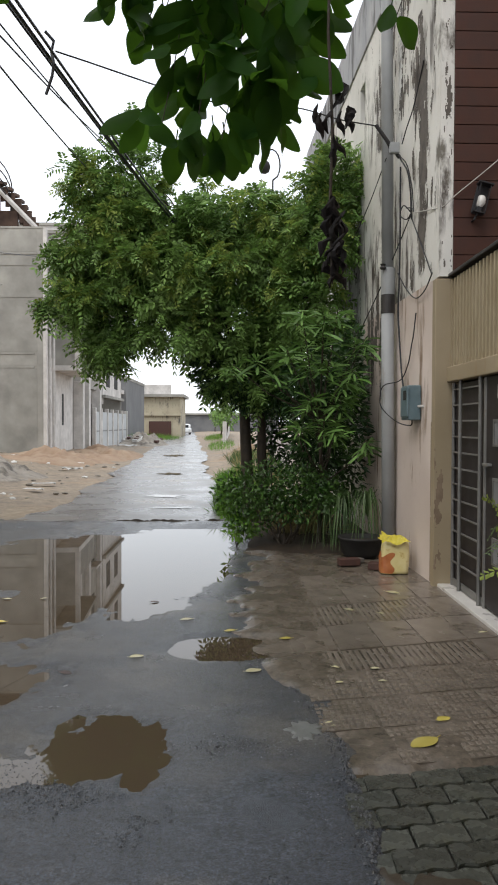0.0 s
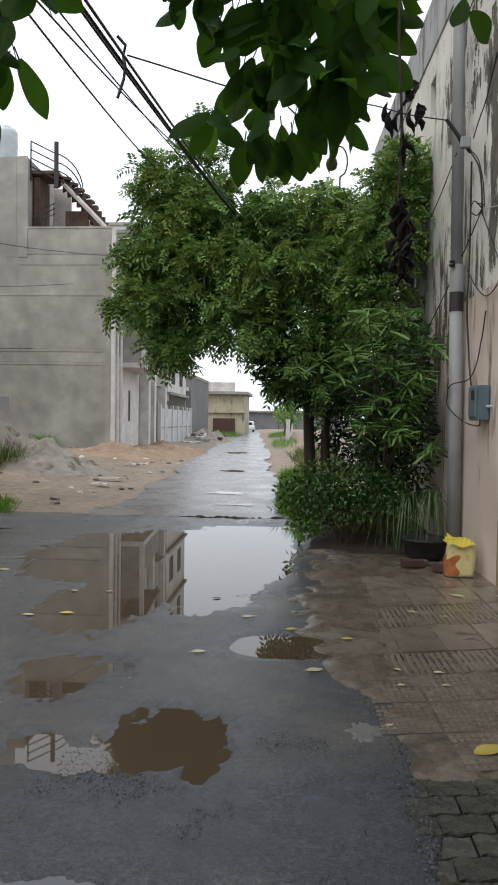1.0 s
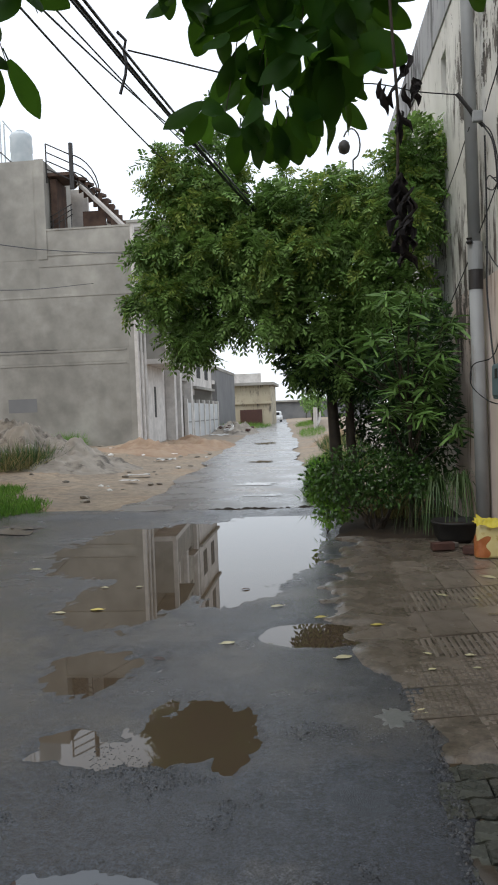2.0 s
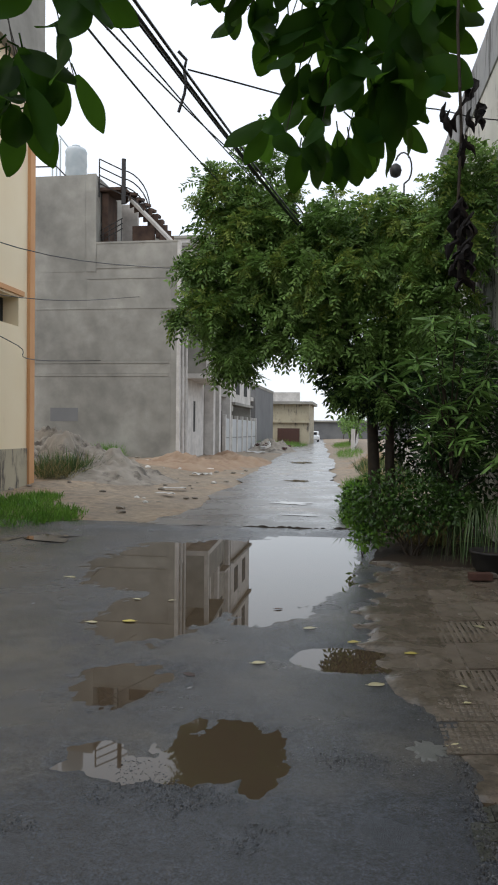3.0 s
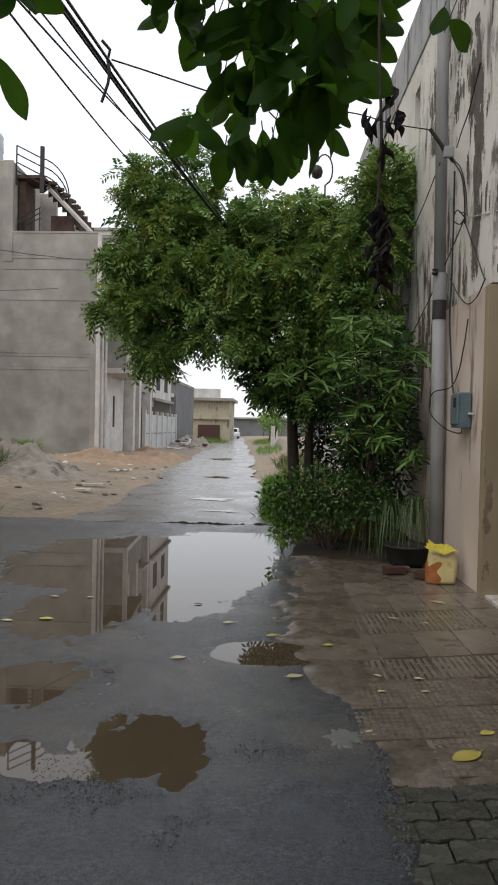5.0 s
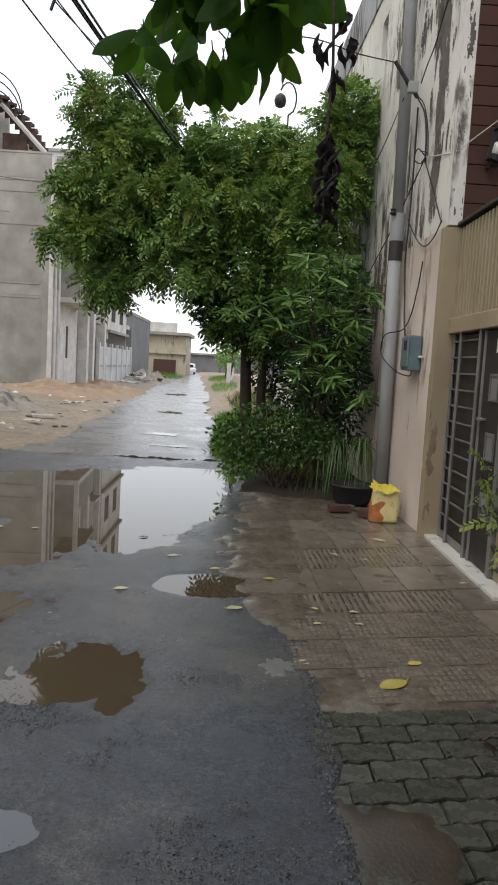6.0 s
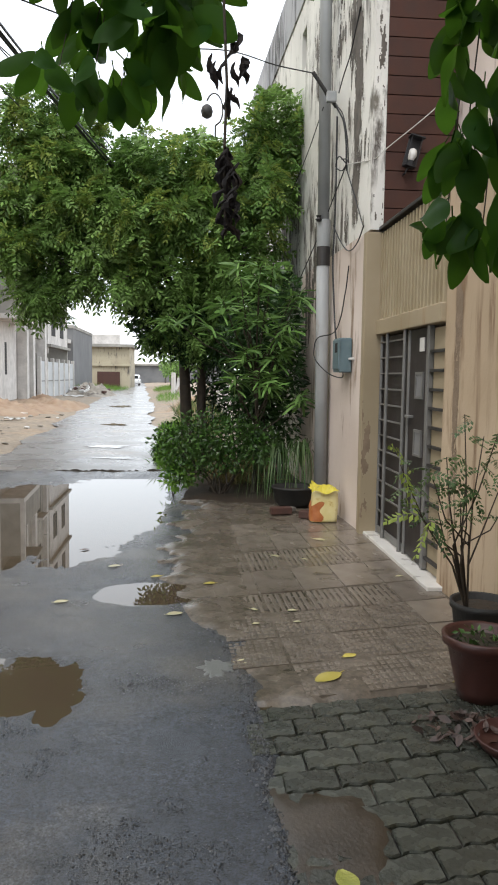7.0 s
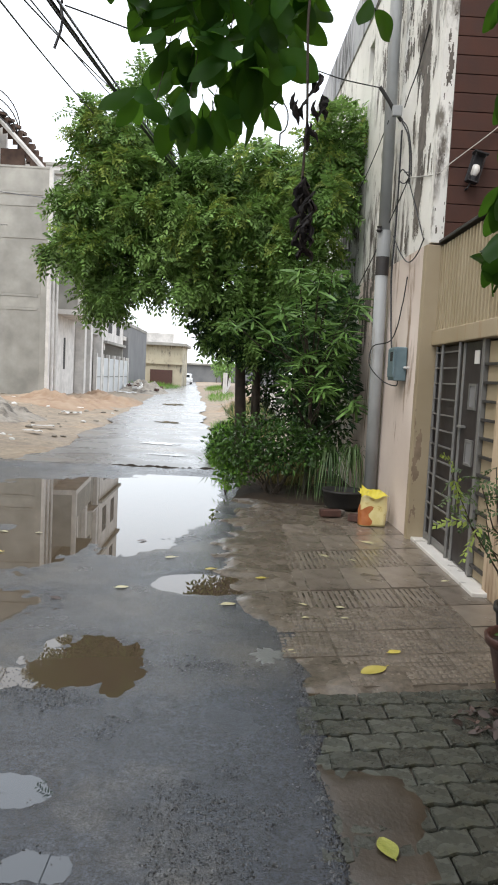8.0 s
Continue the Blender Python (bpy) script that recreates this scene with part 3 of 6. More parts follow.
part("wall", box(2.03, 6.62, 2.742, 2.70, 6.80, 6.6), WHITE_WALL, house)
part("terrace", box(2.25, -3, 2.62, 2.75, 6.62, 2.72), CEMENT, house)
part("parapet", box(2.68, -3, 6.6, 2.95, 6.66, 7.2, 0.01), PARAPET, house)
part("beam", box(2.02, 4.92, 1.80, 2.2, 6.60, 1.93, 0.008), TAN_WALL, house, "tan lintel beam")
part("ledge", box(2.025, 4.86, 2.715, 2.25, 6.62, 2.742, 0.004), DARK_METAL, house, "dark weathered ledge over the grille")
part("roof", box(2.95, -3, 6.3, 8, 15.2, 6.45), CEMENT, house)
# Unseen room behind the gate; dark cement carries the shade inside it.
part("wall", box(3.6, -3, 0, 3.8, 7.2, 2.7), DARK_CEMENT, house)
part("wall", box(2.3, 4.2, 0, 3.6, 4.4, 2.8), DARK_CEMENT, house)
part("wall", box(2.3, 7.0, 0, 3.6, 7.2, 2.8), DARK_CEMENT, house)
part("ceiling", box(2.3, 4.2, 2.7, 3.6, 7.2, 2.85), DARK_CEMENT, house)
part("sill", box(1.955, 4.80, 0, 2.12, 6.62, 0.032, 0.006), MARBLE, house, "white marble threshold")
z = 2.745
while z < 6.4:
    part("board", box(2.062, 6.585, z, 2.70, 6.62, z + 0.154, 0.004), BROWN_BOARD, house)
    z += 0.16
for k in range(21):
    y = 4.95 + k * 0.0805
    part("grille_bar", box(2.05, y, 1.93, 2.075, y + 0.034, 2.69), GRILLE, house)
# Sheet put behind the bars so that the gaps read dark.
part("grille_gap_sheet", box(2.20, 4.92, 1.93, 2.22, 6.6, 2.69), GRILLE_BACK, house)



def flakes(name, place, w, h, seed, cut, material, label, cell=0.011, slope=0.0):
    """Ragged raised scabs of old plaster on a wall: a grid of cells, kept where a noise is high. place turns (along, up) into the world."""
    b = bmesh.new()
    nu, nv = int(w / cell), int(h / cell)
    vs = {}
    for i in range(nu):
        for j in range(nv):
            u, v = (i + 0.5) / nu, (j + 0.5) / nv
            fall = min(1.0, 4 * u, 4 * (1 - u), 5 * v + 0.3, 4 * (1 - v))
            if fractal(u * w * 6, v * h * 1.6, seed) + 0.40 * fractal(u * w * 25, v * h * 6, seed) + 0.22 * fractal(u * w * 70, v * h * 24, seed) + 0.5 * (fall - 1) < cut:
                continue
            q = []
            for a, c in ((i, j), (i + 1, j), (i + 1, j + 1), (i, j + 1)):
                if (a, c) not in vs:
                    jit = 0.35 * cell
                    vs[a, c] = b.verts.new(place(a * cell + jit * fractal(a * 3.1, c * 1.7, seed), c * cell + jit * fractal(a * 1.3, c * 2.9, seed)))
                q.append(vs[a, c])
            b.faces.new(q)
    tagged(part(name, b, material, house, label), kind="stuff")


PEEL = mat("peeled_brown_plaster", (0.17, 0.12, 0.08), (0.27, 0.20, 0.14), 9, (0.8, 0.95), 0.5, 60)
DAMP = mat("black_damp_crust", (0.075, 0.065, 0.055), (0.16, 0.14, 0.12), 8, (0.85, 0.95), 0.4, 50)
flakes("peeled_plaster", lambda u, v: (1.9405, 6.73 + u, 0.01 + v), 0.26, 1.45, 3.1, -0.22, PEEL, "peeled brown plaster edge")
flakes("peeled_plaster", lambda u, v: (1.918 + u, 6.5985, 0.02 + v), 0.10, 1.2, 8.2, -0.1, PEEL, "peeled brown plaster edge", 0.008)
flakes("damp_crust", lambda u, v: TURN @ Vector((-0.003, 0.05 + u, 2.75 + v)), 0.85, 2.6, 5.5, 0.04, DAMP, "black damp crust on the white wall")
flakes("damp_crust", lambda u, v: TURN @ Vector((-0.003, 1.55 + u, 1.6 + v)), 1.3, 2.3, 7.7, 0.05, DAMP, "black damp crust on the white wall")
flakes("damp_crust", lambda u, v: TURN @ Vector((-0.003, 3.2 + u, 1.2 + v)), 2.2, 3.2, 9.4, 0.12, DAMP, "black damp crust on the white wall", 0.02)
flakes("damp_crust", lambda u, v: TURN @ Vector((-0.003, 0.3 + u, 4.6 + v)), 2.4, 1.5, 11.4, 0.2, DAMP, "black damp crust on the white wall", 0.018)
flakes("damp_crust", lambda u, v: (1.95 + u, 6.6, 2.8 + v), 0.11, 2.5, 1.4, -0.02, DAMP, "black damp crust on the white wall", 0.008)
part("upper_return", box(1.947, 6.601, 2.72, 2.062, 6.684, 6.2), WHITE_WALL, house, "stained white corner of the upper wall")
flakes("rust_streak", lambda u, v: (2.0585, 4.62 + u, 0.5 + v), 0.12, 1.6, 4.4, -0.05, PEEL, "brown rust streak down the wall", 0.006)

# iron gate: fixed barred panel, posts and a sheet door
gate = thing("iron_gate", (2.07, 5.8, 0.03), "closed iron gate with grey bars and brown-black sheet", "gate")
part("back_sheet", box(2.085, 5.72, 0.06, 2.10, 6.58, 1.78), GATE_SHEET, gate)
part("kick_plate", box(2.065, 5.72, 0.04, 2.08, 6.58, 0.10, 0.003), GATE_METAL, gate)
for y in (6.55, 6.30, 5.80, 5.73):
    part("post", tube([(2.05 if y in (6.30, 5.80) else 2.07, y, 0.033), (2.05 if y in (6.30, 5.80) else 2.07, y, 1.87 if y in (6.30, 5.80) else 1.79)], 0.015), GATE_METAL, gate)
for k in range(12):
    z = 0.24 + k * 0.135
    part("bar", box(2.058, 5.82, z, 2.072, 6.56, z + 0.013), GATE_METAL, gate)
leaf = part("door_leaf", box(2.07, 5.28, 0.05, 2.10, 5.71, 1.79, 0.004), GATE_SHEET, gate, "brown-black sheet door leaf")
for z in (0.42, 0.86, 1.29):
    f = box(2.056, 5.36, z, 2.072, 5.385, z + 0.16)
    box(2.056, 5.515, z, 2.072, 5.54, z + 0.16, bm=f)
    box(2.056, 5.36, z - 0.02, 2.072, 5.54, z, bm=f)
    box(2.056, 5.36, z + 0.16, 2.072, 5.54, z + 0.18, bm=f)
    part("panel_frame", f, GATE_METAL, leaf)
    part("panel", box(2.062, 5.385, z, 2.069, 5.515, z + 0.16), DARK_CEMENT, leaf)
part("notice", box(2.060, 5.36, 1.62, 2.068, 5.46, 1.72), MARBLE, leaf, "small white paper notice")
part("latch", box(2.03, 5.58, 1.12, 2.07, 5.70, 1.14, 0.004), GATE_METAL, leaf)
part("post", box(2.05, 5.22, 0.04, 2.09, 5.275, 1.80, 0.005), GATE_METAL, gate)
for k in range(12):
    z = 0.12 + k * 0.135
    part("bar", box(2.06, 4.93, z, 2.085, 5.22, z + 0.02), DARK_METAL, gate)
part("side_panel", box(2.09, 4.93, 0.04, 2.105, 5.22, 1.78), TAN_WALL, gate, "tan side panel behind the bars")

# lantern on the brown cladding
lantern = thing("wall_lantern", (2.28, 6.58, 3.2), "black metal wall lantern with a white globe", "lamp")
TILT = Matrix.Translation((2.275, 6.50, 3.36)) @ Matrix.Rotation(radians(14), 4, "Y")
part("bracket", tube([(2.22, 6.585, 3.19), (2.22, 6.52, 3.19), TILT @ Vector((0, 0, -0.11))], 0.009), WIRE, lantern)
part("back_plate", box(-0.055, 0.03, -0.12, 0.055, 0.045, 0.13, 0.004, TILT), WIRE, lantern)
for sx in (-0.05, 0.042):
    part("cage_bar", box(sx, -0.045, -0.12, sx + 0.008, -0.037, 0.12, 0, TILT), WIRE, lantern)
part("cage_floor", box(-0.05, -0.045, -0.13, 0.05, 0.04, -0.12, 0.003, TILT), WIRE, lantern)
part("cage_roof", box(-0.065, -0.055, 0.12, 0.065, 0.045, 0.135, 0.003, TILT), WIRE, lantern)
part("socket", box(-0.02, -0.02, -0.12, 0.02, 0.02, -0.07, 0.004, TILT), WIRE, lantern)
g = lathe([(0.012, -0.085), (0.028, -0.06), (0.040, -0.03), (0.040, -0.005), (0.028, 0.022), (0.010, 0.032)], (0, 0, 0), 16)
g.transform(TILT)
part("globe", g, WHITE_BULB, lantern, "white glass globe", True)
bracket2 = thing("wall_bracket", (2.60, 6.58, 3.75), "small dark metal bracket on the brown cladding", "bracket")
part("frame", tube([(2.57, 6.58, 3.68), (2.57, 6.5, 3.68), (2.57, 6.5, 3.84), (2.66, 6.5, 3.84), (2.66, 6.5, 3.68), (2.57, 6.5, 3.68)], 0.012), DARK_METAL, bracket2)

# blue meter box
mb = thing("meter_box", (1.87, 7.2, 1.47), "blue-grey metal meter box on the plaster wall", "meter box")
part("body", box(1.80, 7.10, 1.47, 1.925, 7.38, 1.80, 0.012), BOX_BLUE, mb)
part("cover", box(1.788, 7.09, 1.50, 1.81, 7.36, 1.785, 0.008), BOX_BLUE, mb)
part("window", box(1.784, 7.13, 1.66, 1.789, 7.23, 1.75), DARK_HOLE, mb)
part("spout", tube([(1.93, 7.02, 1.60), (1.90, 7.08, 1.60), (1.90, 7.12, 1.60)], 0.012), MARBLE, mb)

# utility pole and its clamps
pole = thing("utility_pole", (1.79, 8.0, 0), "tall grey metal pole standing at the wall", "pole")
part("shaft", tube([(1.815, 8.0, 0), (1.785, 8.0, 3.05)], 0.068, seg=20), GREY_PIPE, pole, "", True)
part("upper_shaft", tube([(1.785, 8.0, 3.05), (1.74, 8.0, 7.6)], 0.062, seg=20), GREY_PIPE, pole, "", True)
part("collar", tube([(1.79, 8.0, 2.60), (1.79, 8.0, 2.80)], 0.072, seg=20), DARK_METAL, pole, "black tape wrapping")
part("collar", tube([(1.79, 8.0, 2.80), (1.79, 8.0, 3.08)], 0.074, seg=20), GREY_PIPE, pole, "grey plastic wrapping")
part("insulator", lathe([(0.02, 0), (0.035, 0.02), (0.02, 0.04), (0.03, 0.06)], (1.72, 7.93, 3.05), 12), DARK_METAL, pole)

clampbox = thing("cable_splice", (1.66, 7.7, 4.3), "dark splice clamp holding the house cables", "cable clamp")
part("clamp", tube([(1.59, 7.7, 4.46), (1.72, 7.71, 4.29), (1.84, 7.72, 4.14)], 0.020, seg=10), DARK_METAL, clampbox)
part("cap", box(1.73, 7.66, 4.17, 1.83, 7.72, 4.28, 0.012), GREY_PIPE, clampbox, "grey-green plastic cover")
part("stay", tube([(1.70, 7.7, 4.30), (1.79, 7.93, 4.30)], 0.012), DARK_METAL, clampbox)


def flowing(points, n=6):
    """Rounds a bent line off through its points."""
    p = [Vector(q) for q in points]
    p = [p[0] * 2 - p[1]] + p + [p[-1] * 2 - p[-2]]
    out = []
    for a, b, c, d in zip(p, p[1:], p[2:], p[3:]):
        for i in range(n):
            t = i / n
            out.append(0.5 * (2 * b + (c - a) * t + (2 * a - 5 * b + 4 * c - d) * t * t + (3 * b - a - 3 * c + d) * t ** 3))
    return out + [p[-2]]


def wire(points, r=0.008, label="black electric cable hanging on the wall", material=None, name="cable"):
    return tagged(part(name, tube(flowing(points), r, seg=6), material or WIRE), label, "cable")


wire([(1.84, 7.72, 4.14), (1.88, 7.55, 3.95), (1.90, 7.50, 3.75), (1.905, 7.48, 3.55), (1.905, 7.46, 3.45)], 0.009)
wire([(1.82, 7.70, 4.16), (1.86, 7.50, 4.00), (1.89, 7.40, 3.75), (1.905, 7.38, 3.50)], 0.006)
wire([(1.905, 7.48, 3.52), (1.84, 7.52, 3.60), (1.82, 7.58, 3.52), (1.87, 7.5, 3.46), (1.90, 7.42, 3.54), (1.86, 7.5, 3.57)], 0.006)
wire([(1.905, 7.46, 3.46), (1.915, 7.2, 3.20), (1.92, 7.0, 3.0), (1.925, 6.8, 2.80), (1.90, 6.66, 2.76)], 0.006)
wire([(1.90, 6.66, 2.76), (1.91, 6.95, 2.66), (1.90, 7.25, 2.64), (1.88, 7.55, 2.78), (1.86, 7.85, 3.0)], 0.006)
wire([(1.85, 7.72, 4.05), (1.87, 7.80, 3.5), (1.87, 7.82, 3.0), (1.86, 7.82, 2.60), (1.87, 7.78, 2.27), (1.875, 7.70, 1.95), (1.86, 7.5, 1.72), (1.85, 7.39, 1.62)], 0.009)
wire([(1.905, 7.25, 2.50), (1.90, 7.32, 2.30), (1.895, 7.36, 2.22), (1.89, 7.5, 2.02), (1.86, 7.7, 1.88), (1.74, 7.92, 1.84), (1.70, 7.93, 1.72), (1.72, 7.92, 1.60), (1.80, 7.6, 1.46), (1.86, 7.25, 1.42), (1.86, 7.18, 1.48)], 0.006)
wire([(1.74, 7.9, 4.2), (1.70, 8.6, 3.95), (1.66, 9.6, 3.75), (1.62, 10.6, 3.7)], 0.005)
wire([(1.89, 7.45, 3.48), (1.85, 7.7, 3.30), (1.79, 8.4, 2.95), (1.74, 9.4, 2.6)], 0.006)
wire([(1.84, 7.62, 4.24), (1.86, 7.5, 4.36), (1.89, 7.35, 4.5), (1.915, 7.2, 4.72), (1.92, 7.1, 4.82)], 0.006)
wire([(1.90, 7.42, 3.50), (1.915, 7.0, 3.40), (1.97, 6.58, 3.32), (2.07, 6.56, 3.41), (2.42, 6.55, 3.70), (2.62, 6.55, 3.90)], 0.005, "pale cable across the brown cladding", WIRE_PALE)
wire([(1.60, 7.7, 4.45), (1.20, 7.6, 4.47), (0.72, 7.1, 4.37), (0.0, 6.2, 4.02), (-1.0, 5.05, 3.84)], 0.006, "service drop cable from the overhead bundle to the house")

# ---------- overhead cables ----------
def overhead(a, b, r, label="thin black overhead cable along the lane"):
    a, b = Vector(a), Vector(b)
    d = b - a
    tagged(part("overhead_cable", tube(sag(a - d * 0.55, b + d * 0.12, 0.10, 20), r, seg=6), WIRE), label, "cable", "overhead cables")


for dx, dz, r in ((0, 0, 0.011), (0.03, 0.02, 0.010), (-0.03, 0.01, 0.008), (0.055, -0.015, 0.007)):
    overhead((-1.04 + dx, 5, 3.88 + dz), (-0.59 + dx * 0.8, 11.5, 4.33 + dz), r, "thick black overhead cable in a bundle")
overhead((-1.6, 5, 4.12), (-1.85, 11, 5.02), 0.008)
overhead((-1.42, 5, 4.08), (-1.5, 11, 5.33), 0.007)
overhead((-1.30, 5, 4.02), (-1.20, 11, 4.9), 0.006)
knot = tagged(part("cable_tie", tube([(-1.05, 4.98, 3.93), (-1.0, 5.0, 3.88), (-1.02, 5.02, 3.82), (-1.0, 5.0, 3.74), (-1.01, 5.0, 3.66), (-1.05, 5.0, 3.54)], 0.011, seg=6), WIRE), "black tie knotted round the cable bundle with a hanging end", "cable tie")
wire([(-6.9, 8.6, 4.7), (-6.6, 15.5, 5.2), (-6.75, 28, 7.6)], 0.012, "thin black wire along the cream house")
wire([(-6.88, 9, 3.6), (-6.6, 15.3, 4.2), (-8.5, 28.1, 6.6)], 0.010, "thin black wire along the cream house")
wire([(-6.88, 11.5, 3.5), (-6.75, 14.3, 3.1), (-6.8, 15.2, 2.9), (-10, 27.9, 4.1)], 0.010, "thin black wire along the cream house")


# ---------- left: unfinished cement house ----------
grey = thing("house", (-10, 31, 0), "unfinished grey cement house with an open stair", "house")
Y0, X1 = 28.0, -6.95
SIDE = Matrix.Translation((X1, Y0, 0)) @ Matrix.Rotation(radians(3.2), 4, "Z")


def side_box(x0, y0, z0, x1, y1, z1, bm=None, bevel=0.0):
    return box(x0, y0, z0, x1, y1, z1, bevel, SIDE, bm)


part("wall", box(-13.6, Y0, -0.1, X1, Y0 + 0.25, 8.72), CEMENT, grey, "blotchy grey cement plaster with level lines")
part("wall", box(-13.6, Y0, 8.72, -10.28, Y0 + 0.25, 11.4), CEMENT, grey)
part("wall", box(-10.53, Y0 + 0.25, 8.0, -10.28, Y0 + 3.0, 11.4), CEMENT, grey)
part("wall", box(-13.6, Y0 + 3, 0, -10.28, Y0 + 3.25, 11.4), CEMENT, grey)
part("pilaster", box(-10.62, Y0 - 0.03, 7.6, -10.25, Y0, 11.42), CEMENT, grey)
CEMENT_PANEL = CEMENT.copy()
CEMENT_PANEL.name = "patchy_cement_panel"
_n, _l = CEMENT_PANEL.node_tree.nodes, CEMENT_PANEL.node_tree.links
_h, _o, _r = _n.new("ShaderNodeHueSaturation"), _n.new("ShaderNodeObjectInfo"), _n.new("ShaderNodeMapRange")
_r.inputs[3].default_value, _r.inputs[4].default_value = 0.90, 1.04
_l.new(_o.outputs["Random"], _r.inputs[0])
_l.new(_r.outputs[0], _h.inputs["Value"])
_l.new(_n["Principled BSDF"].inputs["Base Color"].links[0].from_socket, _h.inputs["Color"])
_l.new(_h.outputs[0], _n["Principled BSDF"].inputs["Base Color"])
for z0, z1, x0, x1 in ((0.0, 3.48, -12.7, -7.2), (3.6, 3.98, -12.7, -7.2), (4.1, 6.12, -12.7, -7.2), (6.2, 7.28, -12.7, -10.6), (6.2, 7.28, -10.6, -7.2), (7.82, 8.66, -10.2, -7.2), (7.6, 11.3, -12.7, -10.7)):
    part("plaster_panel", box(x0, Y0 - 0.008, z0, x1, Y0 + 0.01, z1), CEMENT_PANEL, grey)
for z, x0, x1 in ((6.13, -13.6, -7.0), (7.3, -10.6, -7.0), (4.0, -13.6, -7.3), (3.5, -13.6, -7.3), (7.72, -10.3, -7.2), (8.68, -10.25, X1)):
    part("band", box(x0, Y0 - 0.025, z, x1, Y0 + 0.01, z + 0.07), CEMENT, grey)
part("patch", box(-12.1, Y0 - 0.016, 1.72, -10.95, Y0 + 0.01, 2.25), DARK_CEMENT, grey, "darker filled-in window patch")
part("roof", box(-13.6, Y0 + 0.25, 7.9, -7.2, Y0 + 8, 8.05), CEMENT, grey)
part("roof", box(-13.6, Y0 + 0.25, 11.1, -10.4, Y0 + 3, 11.25), CEMENT, grey)
for y0, y1, z0, z1 in ((0.25, 1.8, -0.1, 4.0), (2.35, 3.75, -0.1, 4.0), (4.3, 6.6, -0.1, 4.0), (1.8, 2.35, -0.1, 1.35), (3.75, 4.3, -0.1, 1.35), (1.8, 2.35, 2.7, 4.0), (3.75, 4.3, 2.7, 4.0)):
    part("wall", side_box(-0.25, y0, z0, 0, y1, z1), CEMENT_LIGHT, grey, "pale rendered street wall")
part("wall", side_box(-0.25, 0.25, 4.0, 0, 6.6, 8.7), CEMENT, grey)
for y in (1.8, 3.75):
    part("window", side_box(-0.06, y, 1.35, -0.02, y + 0.55, 2.7), DARK_HOLE, grey)
part("corner_strip", side_box(-0.02, -0.02, -0.1, 0.1, 0.22, 8.72), CEMENT_LIGHT, grey)
part("downpipe", tube([SIDE @ Vector((0.12, 0.5, 0)), SIDE @ Vector((0.12, 0.5, 8.4))], 0.06), CEMENT_LIGHT, grey)
part("downpipe", tube([SIDE @ Vector((0.12, 1.3, 0)), SIDE @ Vector((0.12, 1.3, 8.4))], 0.06), CEMENT_LIGHT, grey)
bal = part("balcony", side_box(0, 1.9, 3.55, 1.0, 6.4, 3.75), CEMENT_LIGHT, grey, "projecting balcony")
part("balcony_front", side_box(0.88, 1.9, 3.75, 1.0, 6.4, 4.75), CEMENT, bal)
part("balcony_side", side_box(0, 1.9, 3.75, 0.88, 2.0, 5.9), CEMENT, bal)
part("balcony_post", side_box(0.84, 1.88, 3.75, 1.02, 2.06, 6.6), CEMENT_LIGHT, bal)
part("slab", side_box(-0.1, 1.5, 6.6, 1.1, 6.6, 6.75), CEMENT, grey)

# open stair on the roof
stair = part("stair", box(-10.2, Y0 + 0.5, 8.72, -9.95, Y0 + 1.6, 10.8), RUST, grey, "open cement roof stair with rusty steps")
for k in range(10):
    turn = radians(-55 + 12 * k)
    st = box(0.15, -0.17, -0.05, 0.80, 0.17, 0.06)
    st.transform(Matrix.Translation((-9.45 + 0.14 * k, Y0 + 1.5, 10.85 - 0.19 * k)) @ Matrix.Rotation(turn, 4, "Z"))
    part("step", st, RUST, stair)
    rs = box(0.15, -0.17, -0.24, 0.80, -0.13, -0.05)
    rs.transform(Matrix.Translation((-9.45 + 0.14 * k, Y0 + 1.5, 10.85 - 0.19 * k)) @ Matrix.Rotation(turn, 4, "Z"))
    part("riser", rs, RUST, stair)
part("slab", box(-10.3, Y0 + 0.3, 10.86, -9.2, Y0 + 1.6, 10.98), RUST, stair)
sl = bmesh.new()
tube([(-9.2, Y0 + 0.9, 10.7), (-8.5, Y0 + 0.85, 10.0), (-7.3, Y0 + 0.8, 8.78)], 0.10, sl, 6)
part("stringer", sl, CEMENT_LIGHT, stair)
part("stair_wall", box(-9.2, Y0 + 1.3, 8.7, -8.3, Y0 + 1.5, 9.7), RUST, stair)
part("stair_wall", box(-9.9, Y0 + 2.0, 8.7, -9.2, Y0 + 2.2, 10.8), CEMENT_LIGHT, stair)
part("post", tube([(-9.25, Y0 + 0.3, 10.3), (-9.25, Y0 + 0.3, 12.05)], 0.09), DARK_METAL, stair)
rail = part("railing", tube([(-10.25, Y0 + 0.3, 10.6), (-10.25, Y0 + 0.3, 12.1)], 0.03), DARK_METAL, stair, "curved dark steel railing")
for k in range(4):
    z = 12.05 - k * 0.32
    pts = [(-10.25, Y0 + 0.3, z + 0.05), (-9.25, Y0 + 0.3, z - 0.45)]
    pts += [(-9.25 + 0.75 * math.sin(a), Y0 + 1.2 - 0.9 * math.cos(a), z - 0.45 - 1.4 * (a / 2.2) ** 1.6) for a in np.linspace(0.2, 2.2, 8)]
    part("rail_bar", tube(pts, 0.025, seg=6), DARK_METAL, rail)
for k in range(4):
    part("rail_bar", tube([(-10.1 + k * 0.25, Y0 + 0.35, 8.75), (-10.1 + k * 0.25, Y0 + 0.35, 9.3 + k * 0.15)], 0.02, seg=6), DARK_METAL, rail)
